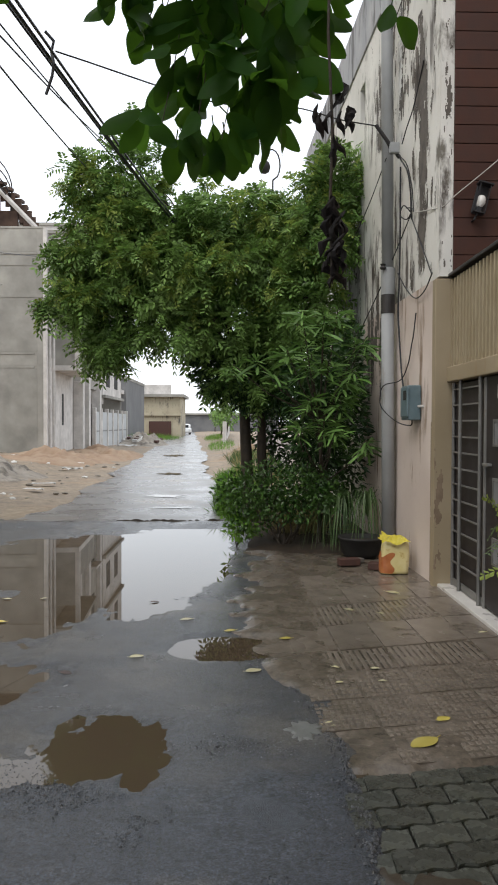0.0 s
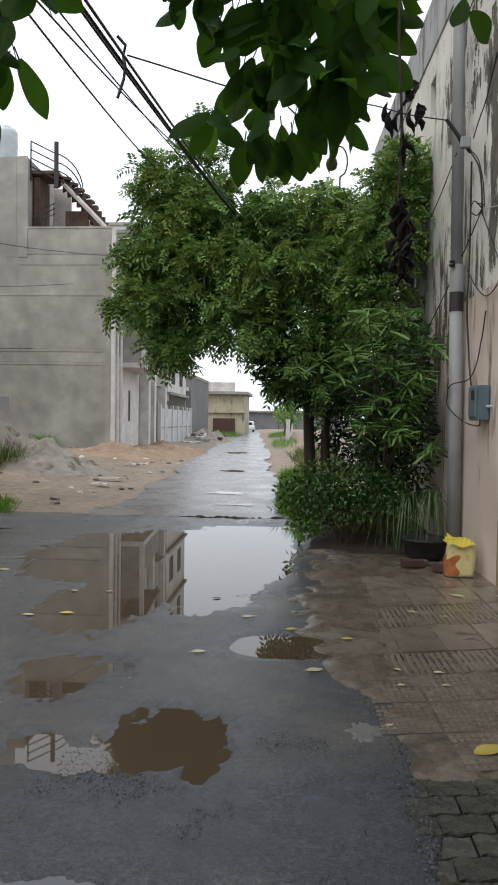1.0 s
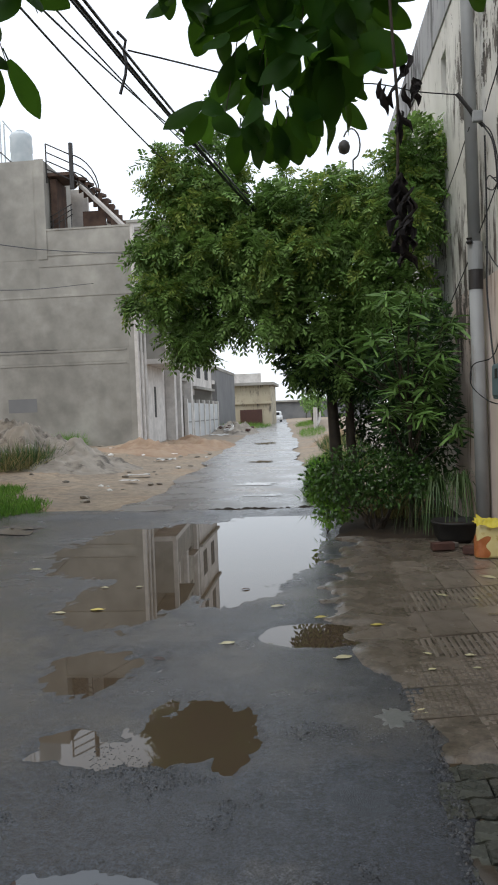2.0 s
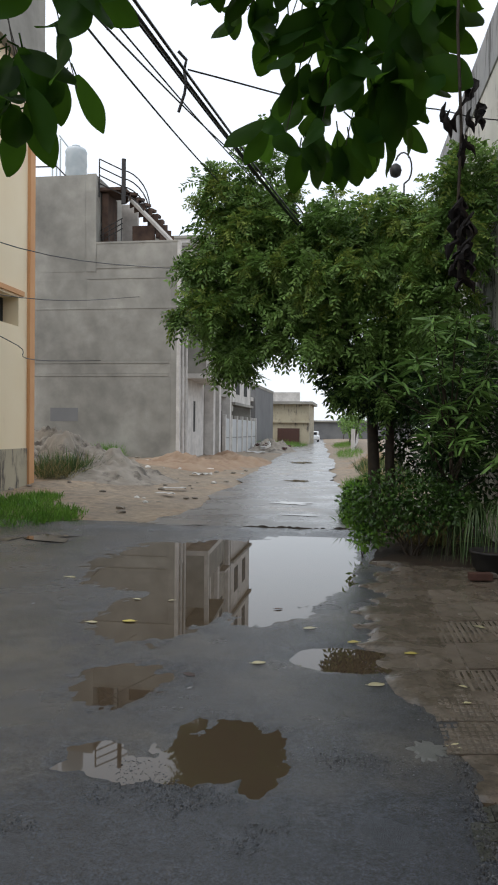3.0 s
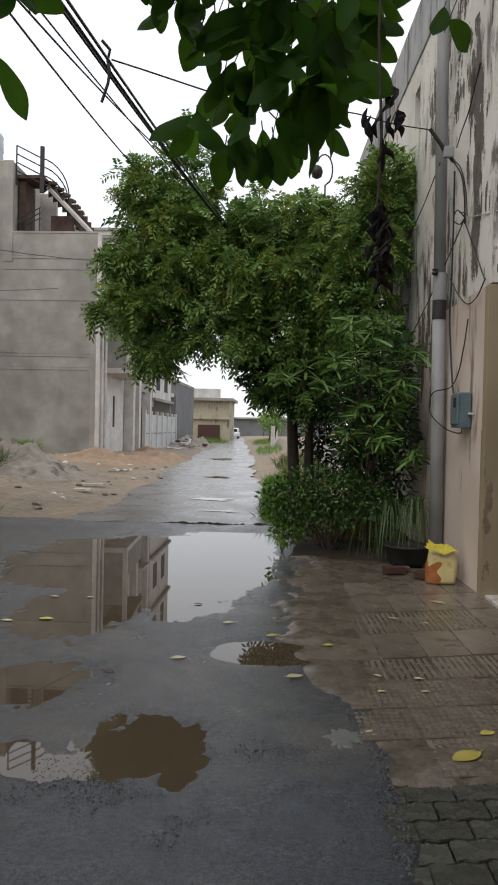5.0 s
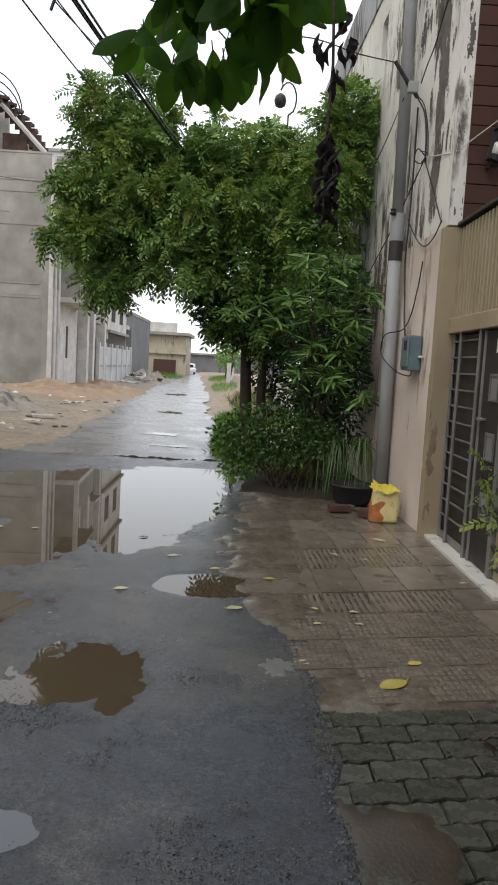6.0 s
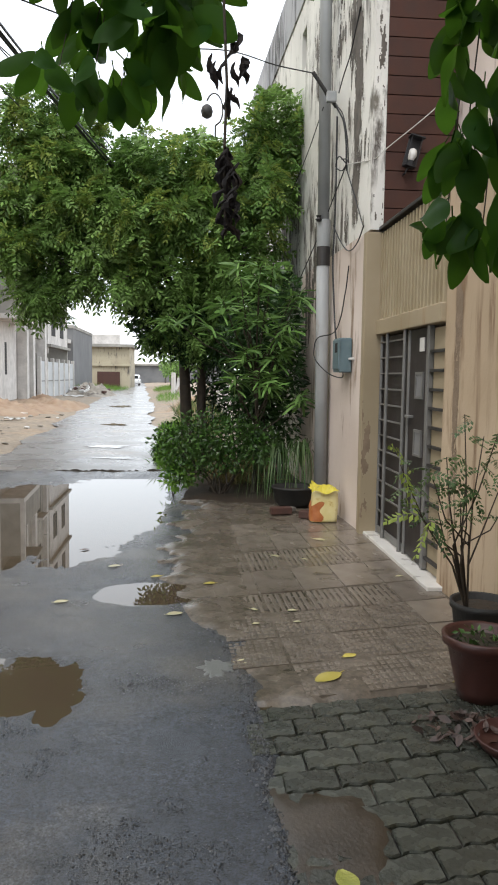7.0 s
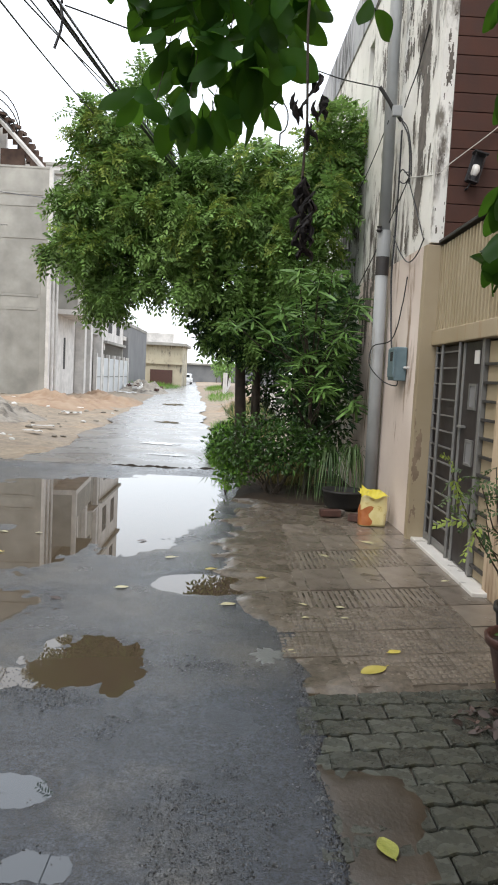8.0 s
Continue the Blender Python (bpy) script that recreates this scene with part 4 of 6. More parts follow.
for k in range(3):
    part("rail_bar", tube([(-10.2, Y0 + 0.35, 8.9 + k * 0.2), (-9.3, Y0 + 0.35, 9.35 + k * 0.2)], 0.02, seg=6), DARK_METAL, rail)

tank = thing("water_tank", (-12.15, 30.6, 11.25), "pale plastic roof water tank with pipes", "water tank")
part("body", lathe([(0.44, 0), (0.46, 0.1), (0.44, 0.5), (0.47, 0.55), (0.44, 0.95), (0.47, 1.0), (0.44, 1.4), (0.47, 1.45), (0.45, 1.95), (0.47, 2.05), (0.40, 2.18), (0.2, 2.24)], (-12.15, 30.6, 11.25), 24), TANK, tank, "", True)
part("lid", lathe([(0.18, 0), (0.18, 0.1), (0.08, 0.14)], (-12.15, 30.6, 13.47), 16), TANK, tank)
for dx in (-0.1, 0.08, 0.25):
    part("pipe", tube([(-12.95 + dx, 30.2, 11.25), (-12.95 + dx, 30.2, 14.0 - dx)], 0.035), TANK, tank)
part("pipe", tube([(-12.75, 30.2, 13.9), (-12.3, 30.4, 13.3)], 0.03), TANK, tank)
part("roof_pipe", tube([(-14.6, 28.2, 11.5), (-14.4, 28.2, 11.9), (-12.0, 28.2, 11.85), (-11.6, 28.2, 11.45)], 0.03), DARK_METAL, tank)

# ---------- left: cream house with an orange corner ----------
cream = thing("house", (-8, 11, 0), "tall cream painted house with an orange corner pillar", "house")
for y0, y1, z0, z1 in ((2.0, 13.9, 1.0, 9.0), (13.9, 14.9, 1.0, 3.55), (13.9, 14.9, 4.15, 9.0), (14.72, 14.9, 3.55, 4.15)):
    part("wall", box(-7.4, y0, z0, -6.95, y1, z1), CREAM, cream, "cream painted wall")
part("plinth", box(-7.45, 2.0, -0.2, -6.93, 15.12, 1.0), OLD_WALL, cream, "grey cement plinth with black stains")
part("wall", box(-7.4, 14.9, 1.0, -6.95, 15.12, 9.0), CREAM, cream)
part("pillar", box(-7.4, 15.12, -0.2, -6.88, 15.35, 9.1), ORANGE, cream, "orange painted corner pillar")
part("band", box(-6.97, 2.0, 4.2, -6.90, 14.9, 4.3), ORANGE, cream)
part("window", box(-7.35, 13.9, 3.55, -7.3, 14.72, 4.15), DARK_HOLE, cream)
part("upper_wall", box(-7.6, 2.0, 9.0, -6.75, 15.5, 13.0), CEMENT, cream, "grey cement upper storey")
part("wall", box(-12, 15.0, -0.2, -7.4, 15.3, 13.0), CREAM, cream)

# ---------- far left: gates, dark house, far house ----------
far = thing("house", (-8.3, 36, 0), "tall pale unfinished house with gate pillars along the lane", "house")
part("wall", box(-14, 35.6, 0, -7.15, 35.85, 10.4), CEMENT_LIGHT, far)
part("wall", box(-7.40, 35.86, 3.2, -7.15, 40.2, 10.4), CEMENT, far, "grey cement street wall")
part("roof", box(-14, 35.4, 10.4, -7.0, 40.3, 10.55), CEMENT, far)
for y, x, h in ((34.9, -7.15, 3.4), (36.6, -7.2, 10.4), (39.6, -7.2, 10.4)):
    part("pillar", box(x - 0.2, y, -0.1, x + 0.25, y + 0.45, h, 0.02), CEMENT_LIGHT, far)
# Dark plates painted as the shade in the gaps between the pillars.
part("gap_shade", box(-7.75, 35.86, 0, -7.62, 37.2, 3.2), DARK_HOLE, far)
part("gap_shade", box(-8.0, 37.8, 0, -7.85, 39.3, 2.8), DARK_HOLE, far)
for z in (4.2, 7.4):
    part("window", box(-7.16, 37.6, z, -7.14, 38.9, z + 1.5), DARK_HOLE, far)
    part("ledge", box(-7.20, 37.4, z + 1.6, -6.75, 39.1, z + 1.7), CEMENT_LIGHT, far)
part("wall", box(-14, 40.9, 2.5, -7.05, 41.1, 12.2), CEMENT_LIGHT, far, "pale upper wall")
part("wall", box(-7.30, 41.1, 2.9, -7.05, 47.4, 12.2), CEMENT_LIGHT, far, "pale upper street wall")
part("wall", box(-14, 47.4, 0.0, -7.05, 47.6, 12.2), CEMENT, far)
part("roof", box(-14, 40.8, 12.2, -6.95, 47.7, 12.35), CEMENT, far)
for z in (3.2, 6.2, 9.2):
    part("slab", box(-7.4, 40.7, z - 0.35, -6.85, 47.5, z - 0.2), CEMENT, far, "grey cement floor slab")
    for y in (42.0, 44.8):
        part("window", box(-7.06, y, z + 0.3, -7.035, y + 1.2, z + 1.7), DARK_HOLE, far)
    part("window", box(-8.3, 40.87, z + 0.3, -7.6, 40.91, z + 1.6), DARK_HOLE, far)
# Dark block put where shade lies below the upper floors.
part("shade", box(-14, 41.2, 0.0, -9.2, 47.3, 2.4), DARK_CEMENT, far)
sheetgate = thing("sheet_gate", (-7.7, 41.5, 0), "grey sheet-metal compound gate", "gate")
for k in range(6):
    part("panel", box(-7.03, 38.45 + k * 1.85, 0.05, -6.99, 40.10 + k * 1.85, 2.05, 0.01), SHEET_GREY, sheetgate, "pale grey gate panel")
    part("rail", box(-6.99, 38.45 + k * 1.85, 1.0, -6.97, 40.10 + k * 1.85, 1.06), GATE_METAL, sheetgate)
for k in range(7):
    tagged(part("gate_pillar", box(-7.12, 38.2 + k * 1.85, -0.1, -6.92, 38.42 + k * 1.85, 2.25, 0.02), CEMENT_LIGHT), "pale cement gate pillar", "pillar", "gate pillars")
dark = thing("house", (-9.5, 62, 0), "dark grey cement house with a canopy", "house")
part("wall", box(-18, 60, 0, -8.55, 72, 5.0), DARK_CEMENT, dark)
part("canopy", box(-11.5, 57.5, 3.8, -8.7, 60, 4.1), CEMENT_LIGHT, dark)
part("parapet", box(-18, 59.9, 5.0, -8.5, 72, 5.25), CEMENT, dark)

old = thing("house", (-8, 82, 0), "old two-storey ochre house with a flat roof", "house")
part("wall", box(-16, 80, -0.5, -5.6, 88, 4.3), OLD_WALL, old, "peeling ochre plaster")
part("band", box(-16, 79.7, 2.3, -5.5, 80, 2.55), OLD_WALL, old)
part("roof", box(-16.3, 79.3, 4.3, -5.2, 88, 4.6), CEMENT, old)
part("parapet", box(-16, 79.8, 4.6, -6.6, 80, 5.6), CEMENT_LIGHT, old)
part("window", box(-9.0, 79.9, -0.2, -6.6, 79.98, 1.7), BRICK, old, "brick-filled doorway")
part("wall", box(-16, 77, -0.5, -11, 80, 2.2), OLD_WALL, old)
house_end = thing("house", (0, 135, 0), "distant low house closing the lane", "house")
part("wall", box(-14, 130, -0.5, 8, 138, 3.0), DARK_CEMENT, house_end)
part("roof", box(-14.5, 129.5, 3.0, 8.5, 138, 3.3), CEMENT, house_end)

# parked white car far down the lane
car = thing("car", (-6.3, 98, -0.03), "small white car parked far down the lane", "car")
bd = box(-7.0, 96.5, 0.28, -5.55, 100.2, 0.85, 0.12)
part("body", bd, CAR_WHITE, car, "", True)
cb = box(-6.9, 97.3, 0.8, -5.65, 99.8, 1.42, 0.18)
part("cabin", cb, CAR_WHITE, car, "", True)
part("windscreen", box(-6.75, 97.24, 0.92, -5.8, 97.34, 1.28), GLASS_DARK, car)
for x in (-6.92, -5.75):
    for y in (97.2, 99.5):
        part("wheel", tube([(x, y, 0.3), (x + 0.12, y, 0.3)], 0.3, seg=14), RUBBER, car)
    part("headlight", box(x, 96.46, 0.6, x + 0.14, 96.52, 0.72), TANK, car)

# right side of the lane beyond the tree
rw = thing("wall", (1.2, 30, 0), "low broken boundary wall along the lane", "wall", kind="structure")
part("wall_face", box(1.5, 19, -0.1, 1.7, 34, 1.1), CEMENT_LIGHT, rw)
part("wall_face", box(-0.6, 50, -0.1, -0.4, 95, 1.6), CEMENT_LIGHT, rw)

rng0 = np.random.default_rng(3)


def mound(cx, cy, rx, ry, h, material, label, seed=0.0, n=70):
    def f(x, y):
        d = math.hypot((x - cx) / rx, (y - cy) / ry)
        top = h * max(0.0, 1 - d ** 1.3) * (0.8 + 0.7 * fractal(x * 0.9, y * 0.9, seed))
        return -0.06 + soil_height(x, y) + top + 0.6 * h * max(0, 1 - d) * (0.55 * fractal(x * 2.2, y * 2.2, seed) + 0.30 * fractal(x * 5, y * 5, seed))
    ob = sheet("mound", list(np.linspace(cx - rx, cx + rx, n)), list(np.linspace(cy - ry, cy + ry, n)), f, material,
               keep=lambda x, y: math.hypot((x - cx) / rx, (y - cy) / ry) < 1.03)
    ob.name = "earth_mound"
    return tagged(ob, label, "heap")


mound(-8.1, 19.4, 2.8, 3.0, 1.15, SAND, "heap of grey building sand", 1.0, 110)
mound(-6.2, 18.4, 1.9, 2.4, 0.55, SAND, "low spread of grey building sand", 2.0)
mound(-5.9, 26.0, 2.2, 2.6, 0.45, RED_SOIL, "low heap of orange soil", 3.0)
mound(-5.2, 31.0, 1.9, 4.5, 0.45, RED_SOIL, "low heap of orange soil along the wall", 4.0)
mound(-6.0, 50, 2.0, 5, 0.8, SAND, "heap of rubbish and rubble beside the lane", 5.0)
mound(1.0, 30, 1.6, 4, 0.55, SOIL, "brown soil heap beside the lane", 6.0)
mound(1.1, 21, 1.3, 2.5, 0.4, SOIL, "low soil bank beside the lane", 7.0)

# rubbish pieces on the far heap
for k in range(26):
    x, y = rng0.uniform(-7.4, -4.8), rng0.uniform(46, 53)
    b = box(-rng0.uniform(0.08, 0.25), -0.1, -0.05, rng0.uniform(0.08, 0.25), 0.1, 0.1, 0.02)
    b.transform(pose(x, y, soil_height(x, y) + 0.12 + 0.5 * max(0, 1 - math.hypot((x + 6) / 2, (y - 50) / 5)), rng0.uniform(-30, 30), rng0.uniform(-30, 30), rng0.uniform(0, 90)))
    tagged(part("rubble_piece", b, DEBRIS if k % 3 else BRICK), "broken rubble piece on the heap", "rubble", "rubble pieces")

# Added wall out of view; it keeps sky light off the hanging leaves.
sky_blocker = tagged(part("wall_south", box(-9, -9.3, 0, 4, -9, 6.5), CEMENT), "unseen grey wall added behind the viewpoint to block sky light", "wall", kind="structure")


# ---------- plants ----------
rng = np.random.default_rng(7)


def unit(v):
    return v / np.maximum(np.linalg.norm(v, axis=-1, keepdims=True), 1e-9)


def blades(name, base, along, across, length, width, bend, material, parent=None, label="", waist=0.45):
    """Many pointed leaves in one mesh. base, along, across: (n, 3); length, width, bend: (n,). Each leaf is two quads bent downwards at its middle."""
    n = len(base)
    normal = np.cross(along, across)
    L, Wd, B = length[:, None], width[:, None], bend[:, None]
    down = np.array([0, 0, -1.0])
    mid = base + along * L * waist + down * B * L * 0.12
    tip = base + along * L + down * B * L * 0.5
    lift = normal * Wd * 0.12
    v = np.stack([base, mid - across * Wd / 2 + lift, mid, mid + across * Wd / 2 + lift, tip], 1).reshape(-1, 3)
    k = np.arange(n)[:, None] * 5
    f = np.concatenate([k + [0, 2, 1], k + [0, 3, 2], k + [1, 2, 4], k + [2, 3, 4]])
    me = bpy.data.meshes.new(name)
    me.from_pydata(v.tolist(), [], f.tolist())
    me.update()
    return link(name, me, material, parent, label)


def cloud(clumps, n):
    """Points in ellipsoids (x, y, z, rx, ry, rz), denser towards their skins, and the way outwards."""
    c = np.array(clumps)
    w = c[:, 3] * c[:, 4] * c[:, 5]
    pick = rng.choice(len(c), n, p=w ** 0.75 / (w ** 0.75).sum())
    d = unit(rng.normal(size=(n, 3)))
    r = rng.random(n)[:, None] ** 0.42
    return c[pick, :3] + d * r * c[pick, 3:], unit(d / c[pick, 3:])


def pinnate(name, pos, out, material, parent, label="", rachis=0.27, leaflet=0.095, wide=0.033, pairs=6):
    """Feather leaves: leaflets in pairs along a drooping stalk."""
    n = len(pos)
    d = unit(out * 0.8 + rng.normal(size=(n, 3)) * 0.55 + np.array([0, 0, -0.12]))
    s = unit(np.cross(d, rng.normal(size=(n, 3)) * 0.5 + np.array([0, 0, 1.0])))
    size = rng.uniform(0.7, 1.25, n)
    base, al, ac, ln, wd, bd = [], [], [], [], [], []
    for k in range(pairs):
        u = (k + 0.6) / pairs
        for sign in (-1, 1):
            b = pos + d * (rachis * size * u)[:, None] + np.array([0, 0, -1.0]) * (rachis * 0.35 * u * u * size)[:, None]
            a = unit(s * sign + d * 0.65 + rng.normal(size=(n, 3)) * 0.18 + np.array([0, 0, -0.25]))
            base.append(b), al.append(a), ac.append(unit(np.cross(a, np.cross(s, d))))
            ln.append(leaflet * size * (1.0 - 0.35 * u)), wd.append(np.full(n, wide) * size), bd.append(rng.uniform(0.1, 0.5, n))
    cat = np.concatenate
    return blades(name, cat(base), cat(al), cat(ac), cat(ln), cat(wd), cat(bd), material, parent, label)


def wobble(a, b, n=7, amp=0.05):
    a, b = Vector(a), Vector(b)
    return [a.lerp(b, i / n) + Vector(rng.normal(size=3)) * amp * (1 if 0 < i < n else 0) for i in range(n + 1)]


# the feathery street tree
tree = thing("tree", (0.36, 11.0, 0.02), "leafy street tree with feathery green leaves and two dark trunks", "tree")
part("trunk", tube([(0.40, 11.0, -0.1), (0.365, 11.0, 0.6), (0.33, 11.02, 1.3), (0.30, 11.0, 2.0), (0.05, 10.9, 2.9)], 0.10, seg=14, taper=0.6), BARK, tree, "dark wet trunk", True)
part("trunk", tube([(0.60, 11.05, -0.1), (0.60, 11.05, 0.6), (0.57, 11.0, 1.0), (0.57, 11.0, 1.6), (0.75, 10.9, 2.6)], 0.085, seg=14, taper=0.6), BARK, tree, "thinner leaning trunk", True)
CROWN = [(-1.75, 10.5, 4.70, 0.42, 0.4, 0.28), (-1.25, 10.5, 4.62, 0.40, 0.4, 0.30), (-1.55, 10.5, 4.20, 0.55, 0.5, 0.32), (-2.05, 10.4, 3.75, 0.42, 0.4, 0.28), (-1.35, 10.4, 3.60, 0.62, 0.6, 0.38),
         (-2.10, 10.4, 3.15, 0.36, 0.4, 0.26), (-1.50, 10.3, 2.95, 0.60, 0.6, 0.36), (-1.55, 10.3, 2.50, 0.35, 0.4, 0.22), (-0.85, 10.5, 4.15, 0.55, 0.6, 0.34), (-0.55, 10.3, 3.45, 0.65, 0.7, 0.40),
         (-0.70, 10.3, 2.80, 0.60, 0.6, 0.36), (-0.30, 10.5, 4.20, 0.55, 0.6, 0.36), (0.25, 10.4, 4.20, 0.55, 0.6, 0.34), (0.15, 10.2, 3.55, 0.60, 0.6, 0.42), (0.05, 10.3, 2.75, 0.55, 0.6, 0.36),
         (0.75, 10.4, 4.25, 0.50, 0.5, 0.34), (0.75, 10.2, 3.50, 0.55, 0.6, 0.42), (1.25, 10.0, 3.90, 0.48, 0.6, 0.42), (1.55, 10.0, 4.65, 0.30, 0.4, 0.38), (1.30, 10.0, 4.40, 0.34, 0.4, 0.30),
         (0.60, 10.5, 2.70, 0.60, 0.6, 0.42), (1.10, 10.0, 2.95, 0.55, 0.6, 0.45), (0.15, 10.6, 2.20, 0.45, 0.5, 0.30), (0.70, 10.7, 2.10, 0.50, 0.5, 0.35)]
for c in CROWN:
    start = (0.0, 10.9, 2.9) if c[0] < 0.2 else (0.75, 10.9, 2.6)
    part("limb", tube(wobble(start, c[:3], 6, 0.06), 0.055, seg=7, taper=0.35), BARK, tree)


def tufts(clumps, per, reach=(0.72, 1.24)):
    """Twig ends over the skins of the clumps: place and way outwards."""
    c = np.array(clumps)
    w = (c[:, 3] * c[:, 5]) ** 0.8
    pick = rng.choice(len(c), per, p=w / w.sum())
    d = unit(rng.normal(size=(per, 3)))
    return c[pick, :3] + d * rng.uniform(*reach, per)[:, None] * c[pick, 3:], unit(d / c[pick, 3:] + np.array([0, 0, 0.25]))


def tuft_leaves(ends, ways, n, spread=0.8):
    """n feather leaves fanned out from every twig end, the lower ones further back along the twig."""
    pos = np.repeat(ends, n, 0) - np.repeat(ways, n, 0) * (rng.random(len(ends) * n) * 0.14)[:, None]
    return pos, unit(np.repeat(ways, n, 0) + rng.normal(size=pos.shape) * spread)


ends, ways = tufts(CROWN, 560)
pos, out = tuft_leaves(ends, ways, 10)
pinnate("crown", pos, out, NEEM, tree, "dense feathery green foliage", 0.27, 0.112, 0.036, 6)
pos, out = cloud([(x, y + 0.15, z, rx * 0.7, ry * 0.7, rz * 0.7) for x, y, z, rx, ry, rz in CROWN], 1500)
pinnate("inner_foliage", pos, out, NEEM, tree, "shaded leaves inside the crown")
pos, out = cloud([(x, y + 0.9, z, rx * 0.75, ry, rz * 0.75) for x, y, z, rx, ry, rz in CROWN], 1500)
pinnate("back_foliage", pos, out, NEEM, tree, "leaves on the far side of the crown", 0.27, 0.12, 0.04, 6)
# Low leaves take the darkened green where shade falls under the crown.
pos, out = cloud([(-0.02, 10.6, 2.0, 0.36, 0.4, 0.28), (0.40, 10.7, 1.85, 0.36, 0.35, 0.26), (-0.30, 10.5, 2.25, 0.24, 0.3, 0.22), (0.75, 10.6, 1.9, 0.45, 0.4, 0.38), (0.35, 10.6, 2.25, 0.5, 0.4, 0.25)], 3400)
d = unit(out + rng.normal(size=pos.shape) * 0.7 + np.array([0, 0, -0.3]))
blades("lower_foliage", pos, d, unit(np.cross(d, rng.normal(size=pos.shape))), rng.uniform(0.07, 0.13, len(pos)), rng.uniform(0.028, 0.045, len(pos)), rng.uniform(0, 0.5, len(pos)), SHADE_SHRUB, tree, "leaves low on the crown, colour darkened for shade")
bright = (ends[:, 2] > 3.0) & (rng.random(len(ends)) < 0.5)
pos, out = tuft_leaves(ends[bright] + ways[bright] * 0.06, ways[bright], 8, 0.6)
pinnate("young_foliage", pos, out, NEEM_YOUNG, tree, "yellow-green young leaves", 0.22, 0.085, 0.027, 6)
for e in ends[::9]:
    part("twig", tube(wobble(Vector(e) * 0.75 + Vector((0.2, 10.6, 3.3)) * 0.25, e, 4, 0.03), 0.012, seg=5, taper=0.4), BARK, tree)
ends, ways = tufts([(-1.22, 10.5, 5.40, 0.14, 0.2, 0.34), (-1.40, 10.5, 5.10, 0.30, 0.2, 0.22), (-1.05, 10.5, 5.05, 0.25, 0.2, 0.22), (-1.95, 10.4, 5.0, 0.28, 0.2, 0.14), (1.62, 10.0, 5.0, 0.2, 0.2, 0.14)], 44)
pos, out = tuft_leaves(ends, ways, 5)
pinnate("top_shoot", pos, out * 0.5 + np.array([0, 0, 0.6]), NEEM, tree, "thin shoot standing above the crown")
part("limb", tube(wobble((-1.15, 10.6, 4.2), (-1.1, 10.5, 5.4), 6, 0.03), 0.02, seg=6, taper=0.3), BARK, tree)


def ribbons(name, base, along, across, length, width, bend, material, parent, label=""):
    """Many narrow leaves in one mesh, nearly as wide along their whole length, arching down towards the tip."""
    n = len(base)
    down = np.array([0, 0, -1.0])
    rows = []
    for u, w in ((0.04, 0.3), (0.35, 0.85), (0.70, 1.0), (0.92, 0.65)):
        c = base + along * (length * u)[:, None] + down * (bend * length * 0.6 * u * u)[:, None]
        rows += [c - across * (width * w / 2)[:, None], c + across * (width * w / 2)[:, None]]
    rows.append(base + along * length[:, None] + down * (bend * length * 0.6)[:, None])
    v = np.stack(rows, 1).reshape(-1, 3)
    k = np.arange(n)[:, None] * 9
    quads = np.concatenate([k + [0, 1, 3, 2], k + [2, 3, 5, 4], k + [4, 5, 7, 6]]).tolist()
    me = bpy.data.meshes.new(name)
    me.from_pydata(v.tolist(), [], quads + (k + [6, 7, 8]).tolist())
    me.update()
    me.shade_smooth()
    return link(name, me, material, parent, label)


def whorl_plant(at, tips, label, size=0.25):
    ob = thing("shrub", at, label, "shrub")
    base, al, ac, ln, wd, bd = [], [], [], [], [], []
    for tip in tips:
        top = Vector((at[0], at[1], max(0.5, min(1.5, tip[2] - 0.55))))
        part("stem", tube([top, top.lerp(Vector(tip), 0.6) + Vector((0, 0, -0.08)), tip], 0.009, seg=6, taper=0.6), BARK, ob)
        k = int(rng.integers(22, 29))
        for i in range(k):
            a = 2 * math.pi * i / k + rng.uniform(-0.2, 0.2)
            e = rng.uniform(-0.4, 0.7)
            v = np.array([math.cos(a) * math.cos(e), math.sin(a) * math.cos(e), math.sin(e)])
            base.append(np.array(tip) + rng.normal(size=3) * 0.012 - np.array([0, 0, 0.16 * rng.random()]))
            al.append(v)
            flat, roll = unit(np.cross(v, [0, 0, 1.0])), rng.uniform(-1.0, 1.0)
            ac.append(flat * math.cos(roll) + np.cross(v, flat) * math.sin(roll))
            ln.append(size * rng.uniform(0.75, 1.1))
            wd.append(0.031 * rng.uniform(0.8, 1.2))
            bd.append(rng.uniform(0.2, 0.8))
    part("trunk", tube([at, (at[0] + 0.03, at[1], 0.8), (at[0], at[1], 1.55)], 0.03, seg=8, taper=0.6), BARK, ob)
    ribbons("foliage", np.array(base), np.array(al), np.array(ac), np.array(ln), np.array(wd), np.array(bd), WHORL, ob, "long narrow leaves in whorls")
    return ob


tips = [(0.15, 8.45, 2.08), (0.40, 8.45, 2.13), (0.74, 8.40, 2.24), (1.14, 8.35, 2.60), (0.90, 8.40, 2.66), (1.12, 8.30, 2.42), (1.35, 8.35, 1.98), (0.87, 8.35, 1.42), (1.14, 8.32, 1.46), (1.50, 8.40, 2.30), (1.62, 8.40, 1.26),
        (1.30, 8.45, 2.68), (1.46, 8.35, 2.02), (1.60, 8.45, 2.36), (1.27, 8.35, 1.40), (0.98, 8.40, 2.10), (1.20, 8.40, 2.14), (0.62, 8.5, 1.98), (1.0, 8.4, 1.72), (1.35, 8.5, 1.70)]
